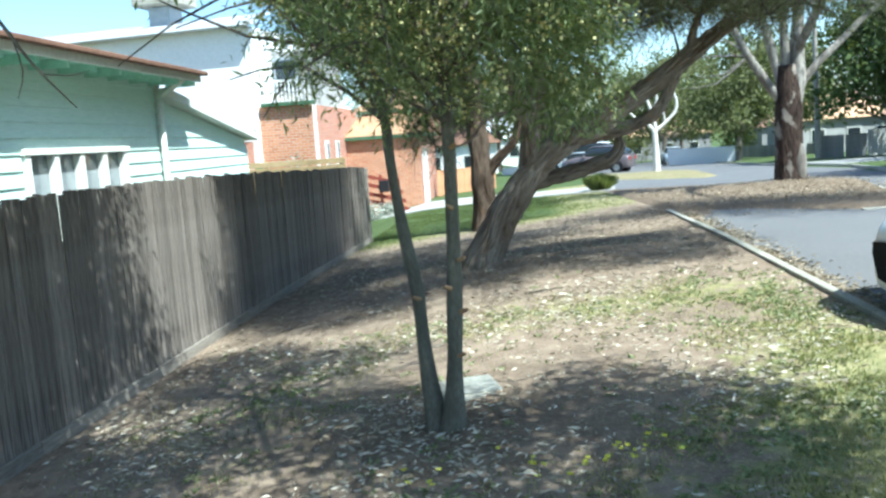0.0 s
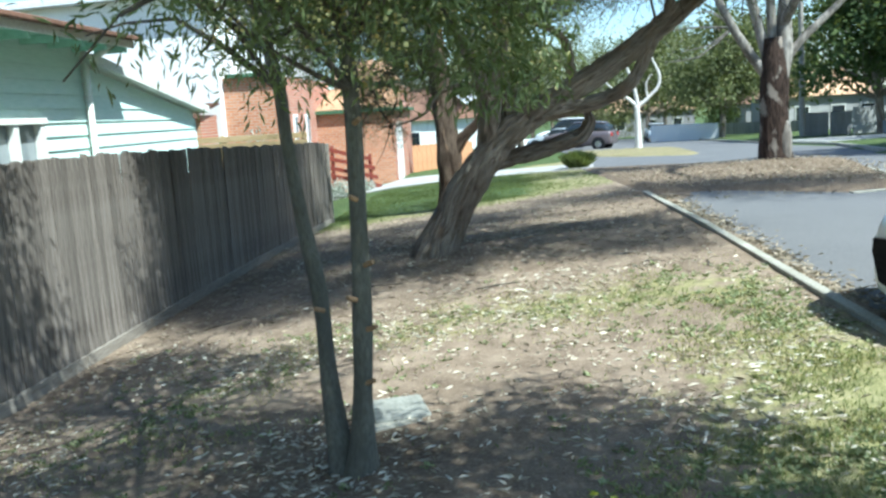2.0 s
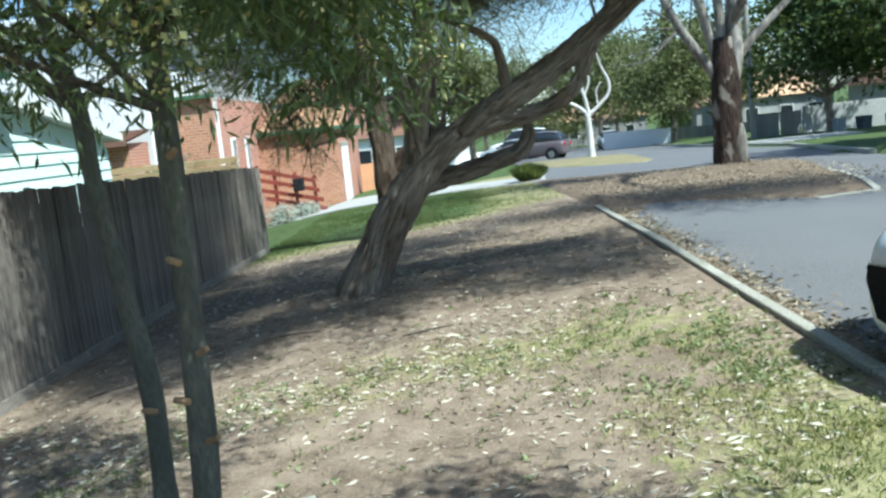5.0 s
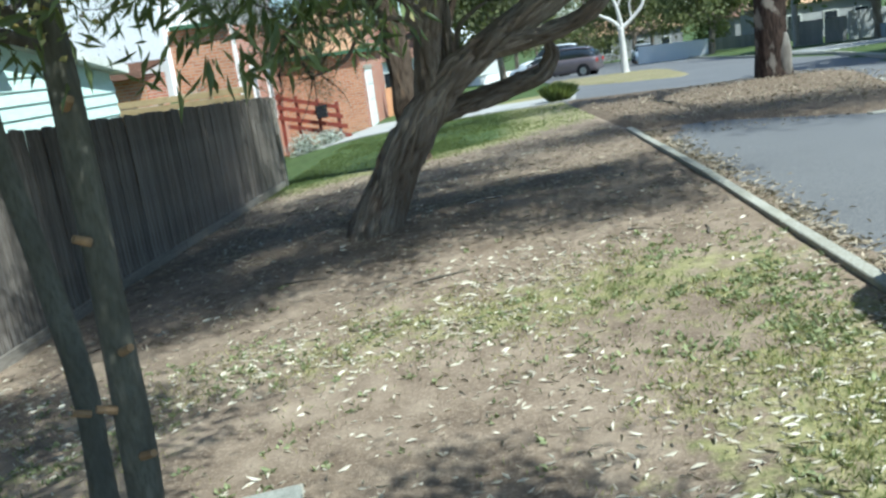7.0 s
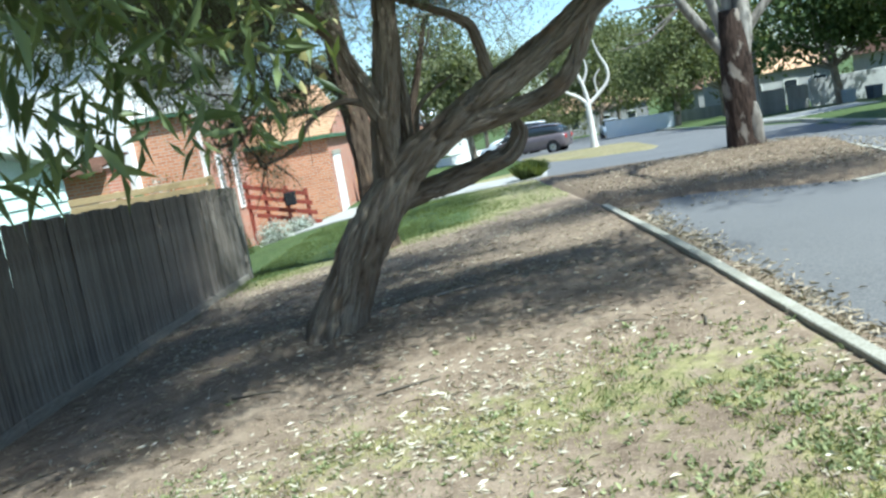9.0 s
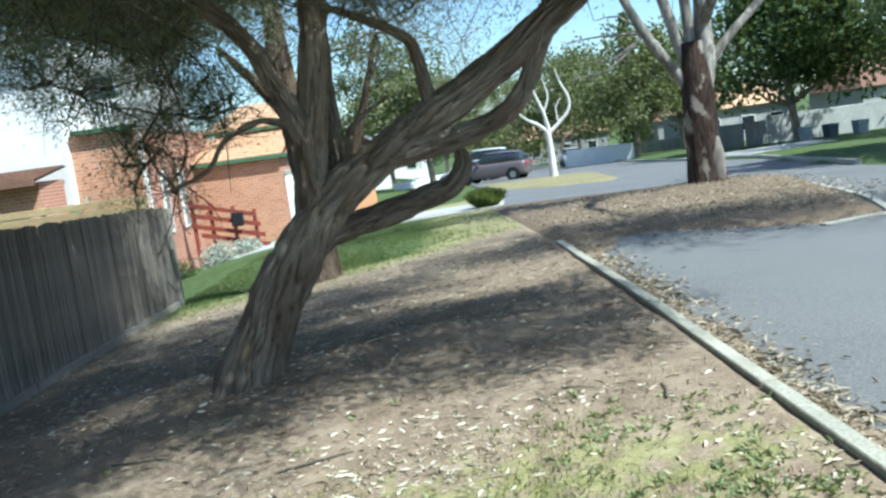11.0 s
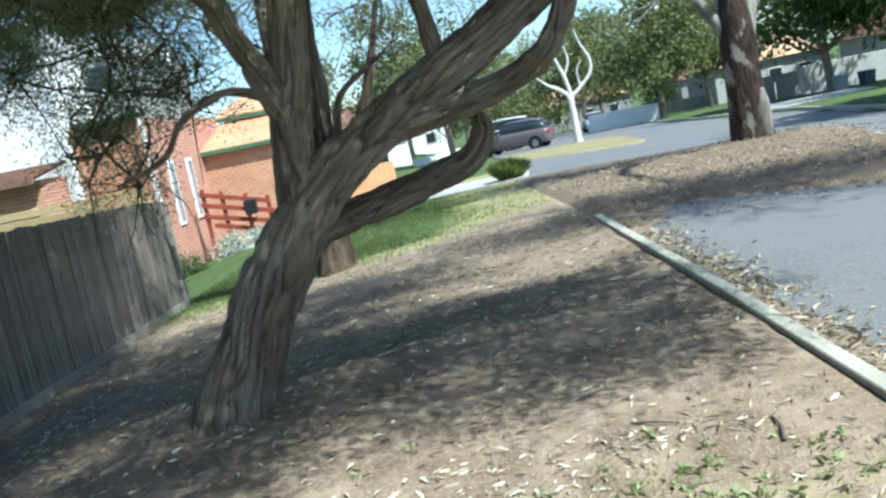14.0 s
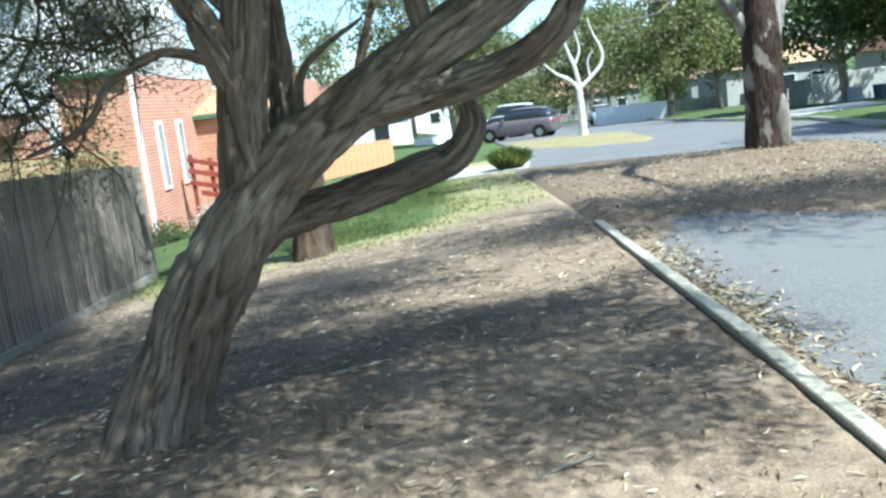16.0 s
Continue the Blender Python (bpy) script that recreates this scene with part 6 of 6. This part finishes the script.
def build_litter():
    rng = np.random.default_rng(51)
    p = lay(rng, 12000, -3.4, 2.36, 1.0, 15.5, lambda x, y: 0.04 + 0.96 * patchy(x, y, 0.9) ** 1.5 * (0.35 + min(1.0, turf(x, y) + mulch(x, y))) * (0.10 if 8.6 < y else 1.0))
    k = len(p)
    a = rng.uniform(0, 2 * math.pi, k)
    base = np.column_stack([p, ground_z(p, 0.008)])
    way = np.column_stack([np.cos(a), np.sin(a), rng.normal(0, 0.12, k)])
    ob = leaves("leaf_litter", base, way, rng.uniform(0.025, 0.075, k), 0.12, LITTER, rng=rng, curl=0.07)
    tagged(ob, "scattered pale dry gum leaves on the earth", "leaves", kind="stuff")
    p = lay(rng, 7500, -3.3, 2.34, 7.6, 16.0, lambda x, y: 0.15 + 0.85 * patchy(x, y, 1.6, 4.0) * (0.4 + mulch(x, y)))
    k = len(p)
    a = rng.uniform(0, 2 * math.pi, k)
    way = np.column_stack([np.cos(a), np.sin(a), rng.normal(0.03, 0.15, k)])
    ob = leaves("bark_litter", np.column_stack([p, ground_z(p, 0.006)]), way, rng.uniform(0.02, 0.10, k) ** 1.0, 0.055, LITTER_BROWN, rng=rng, curl=0.05)
    tagged(ob, "thin shreds of bark and twigs on the shaded earth", "bark", kind="stuff")
    p = lay(rng, 4600, 2.50, 3.2, 2.0, 13.8, lambda x, y: math.exp(-((x - 2.45) / 0.26) ** 2) * (0.3 + patchy(x, y, 1.5)))
    p = np.vstack([p, lay(rng, 4500, 2.5, 7.4, 12.9, 22.0, lambda x, y: 0.2 + 0.8 * spot(x, y, 5.2, 16.5, 2.2, 3.2))])
    inside = lambda x, y: 0.085 + 0.16 * math.exp(-((x - 6.2) ** 2 + (y - 19.2) ** 2) / 3.2) if (y > 14.0 or (x > 4 and y > 13.6)) else -0.004
    base = np.array([(x, y, gz(x, y) + inside(x, y)) for x, y in p])
    k = len(p)
    a = rng.uniform(0, 2 * math.pi, k)
    way = np.column_stack([np.cos(a), np.sin(a), rng.normal(0.05, 0.2, k)])
    ob = leaves("leaf_litter", base, way, rng.uniform(0.025, 0.085, k), 0.12, LITTER_BROWN, rng=rng, curl=0.08)
    tagged(ob, "drift of dry leaves and bark along the kerb and island", "leaves", kind="stuff")


def build_grass():
    rng = np.random.default_rng(52)
    for name, mat, cnt, area, chance, size, label in (
            ("grass", BLADE_DRY, 26000, (-3.3, 2.36, 1.0, 9.2), lambda x, y: turf(x, y) ** 1.5 * patchy(x, y, 1.9) ** 2, (0.015, 0.04), "short dry yellowing grass"),
            ("grass", BLADE, 13000, (-3.3, 2.36, 1.0, 9.2), lambda x, y: turf(x, y) ** 1.6 * patchy(x, y, 1.9, 7.0) ** 2, (0.015, 0.045), "short green grass in patches"),
            ("grass", BLADE, 26000, (-3.3, 2.4, 14.5, 26.0), lambda x, y: turf(x, y) ** 2 * (0.25 + patchy(x, y, 0.9)), (0.03, 0.07), "lush green grass near the driveway")):
        p = lay(rng, cnt, *area, chance)
        base = np.column_stack([p, ground_z(p, -0.004)])
        way = rng.normal(size=base.shape) * 0.55
        way[:, 2] = np.abs(way[:, 2]) + 0.5
        tagged(leaves(name, base, way, rng.uniform(*size, len(p)), 0.07, mat, rng=rng, curl=0.08), label, "grass", kind="stuff")
    # flat broad-leaved weeds in rosettes
    c = lay(rng, 1350, -3.0, 2.38, 1.0, 9.0, lambda x, y: (turf(x, y) + 0.5 * spot(x, y, 2.0, 6.2, 0.6, 1.3)) * patchy(x, y, 1.3, 3.0) ** 2)
    c = np.vstack([c, np.array([(2.0, 6.3)]) + rng.normal(size=(60, 2)) * (0.11, 0.32)])
    p = np.repeat(c, 9, axis=0) + rng.normal(size=(len(c) * 9, 2)) * 0.018
    a = rng.uniform(0, 2 * math.pi, len(p))
    base = np.column_stack([p, ground_z(p, 0.004)])
    way = np.column_stack([np.cos(a), np.sin(a), rng.uniform(0.15, 0.9, len(p))])
    tagged(leaves("weeds", base, way, rng.uniform(0.018, 0.046, len(p)), 0.22, WEED, rng=rng, curl=0.08), "low broad-leaved green weeds", "weeds", kind="stuff")
    c = np.vstack([np.array([(0.2, 3.85)]) + rng.normal(size=(16, 2)) * (0.22, 0.12), np.array([(0.55, 3.95)]) + rng.normal(size=(10, 2)) * 0.12, np.array([(-0.4, 3.85)]) + rng.normal(size=(6, 2)) * 0.15])
    p = np.repeat(c, 6, axis=0)
    a = rng.uniform(0, 2 * math.pi, len(p))
    base = np.column_stack([p, ground_z(p, 0.09)])
    way = np.column_stack([np.cos(a), np.sin(a), rng.uniform(0.3, 0.8, len(p))])
    tagged(leaves("wildflowers", base, way, np.full(len(p), 0.02), 0.35, YELLOW, rng=rng), "small yellow wildflowers in the grass", "flowers", kind="stuff")


def stick(x, y, length, turn, r=0.008, mat=None, label="thin dry fallen stick on the earth"):
    z = gz(x, y) + r
    dx, dy = math.cos(radians(turn)) * length / 2, math.sin(radians(turn)) * length / 2
    v, f, _ = limb_data([(x - dx, y - dy, gz(x - dx, y - dy) + r, r), (x + 0.1 * dy, y - 0.1 * dx, z + 0.01, r * 0.9), (x + dx, y + dy, gz(x + dx, y + dy) + r, r * 0.5)], seg=6)
    return tagged(mesh_part("stick", v, f, mat or TWIG, smooth=True), label, "stick", "fallen sticks")


build_litter()
build_grass()
stick(1.62, 8.6, 0.20, -30, 0.006)
stick(1.42, 9.05, 0.24, 25, 0.008, BARK_SMOOTH, "pale curled strip of fallen bark")
stick(0.2, 8.3, 0.4, 10)
stick(2.0, 8.3, 0.22, 80)
stick(-2.4, 8.6, 0.35, 15)
stick(0.5, 10.6, 0.35, 20, 0.012, BARK_SMOOTH, "pale curled strip of fallen bark")
stick(-0.9, 8.9, 0.4, -20)
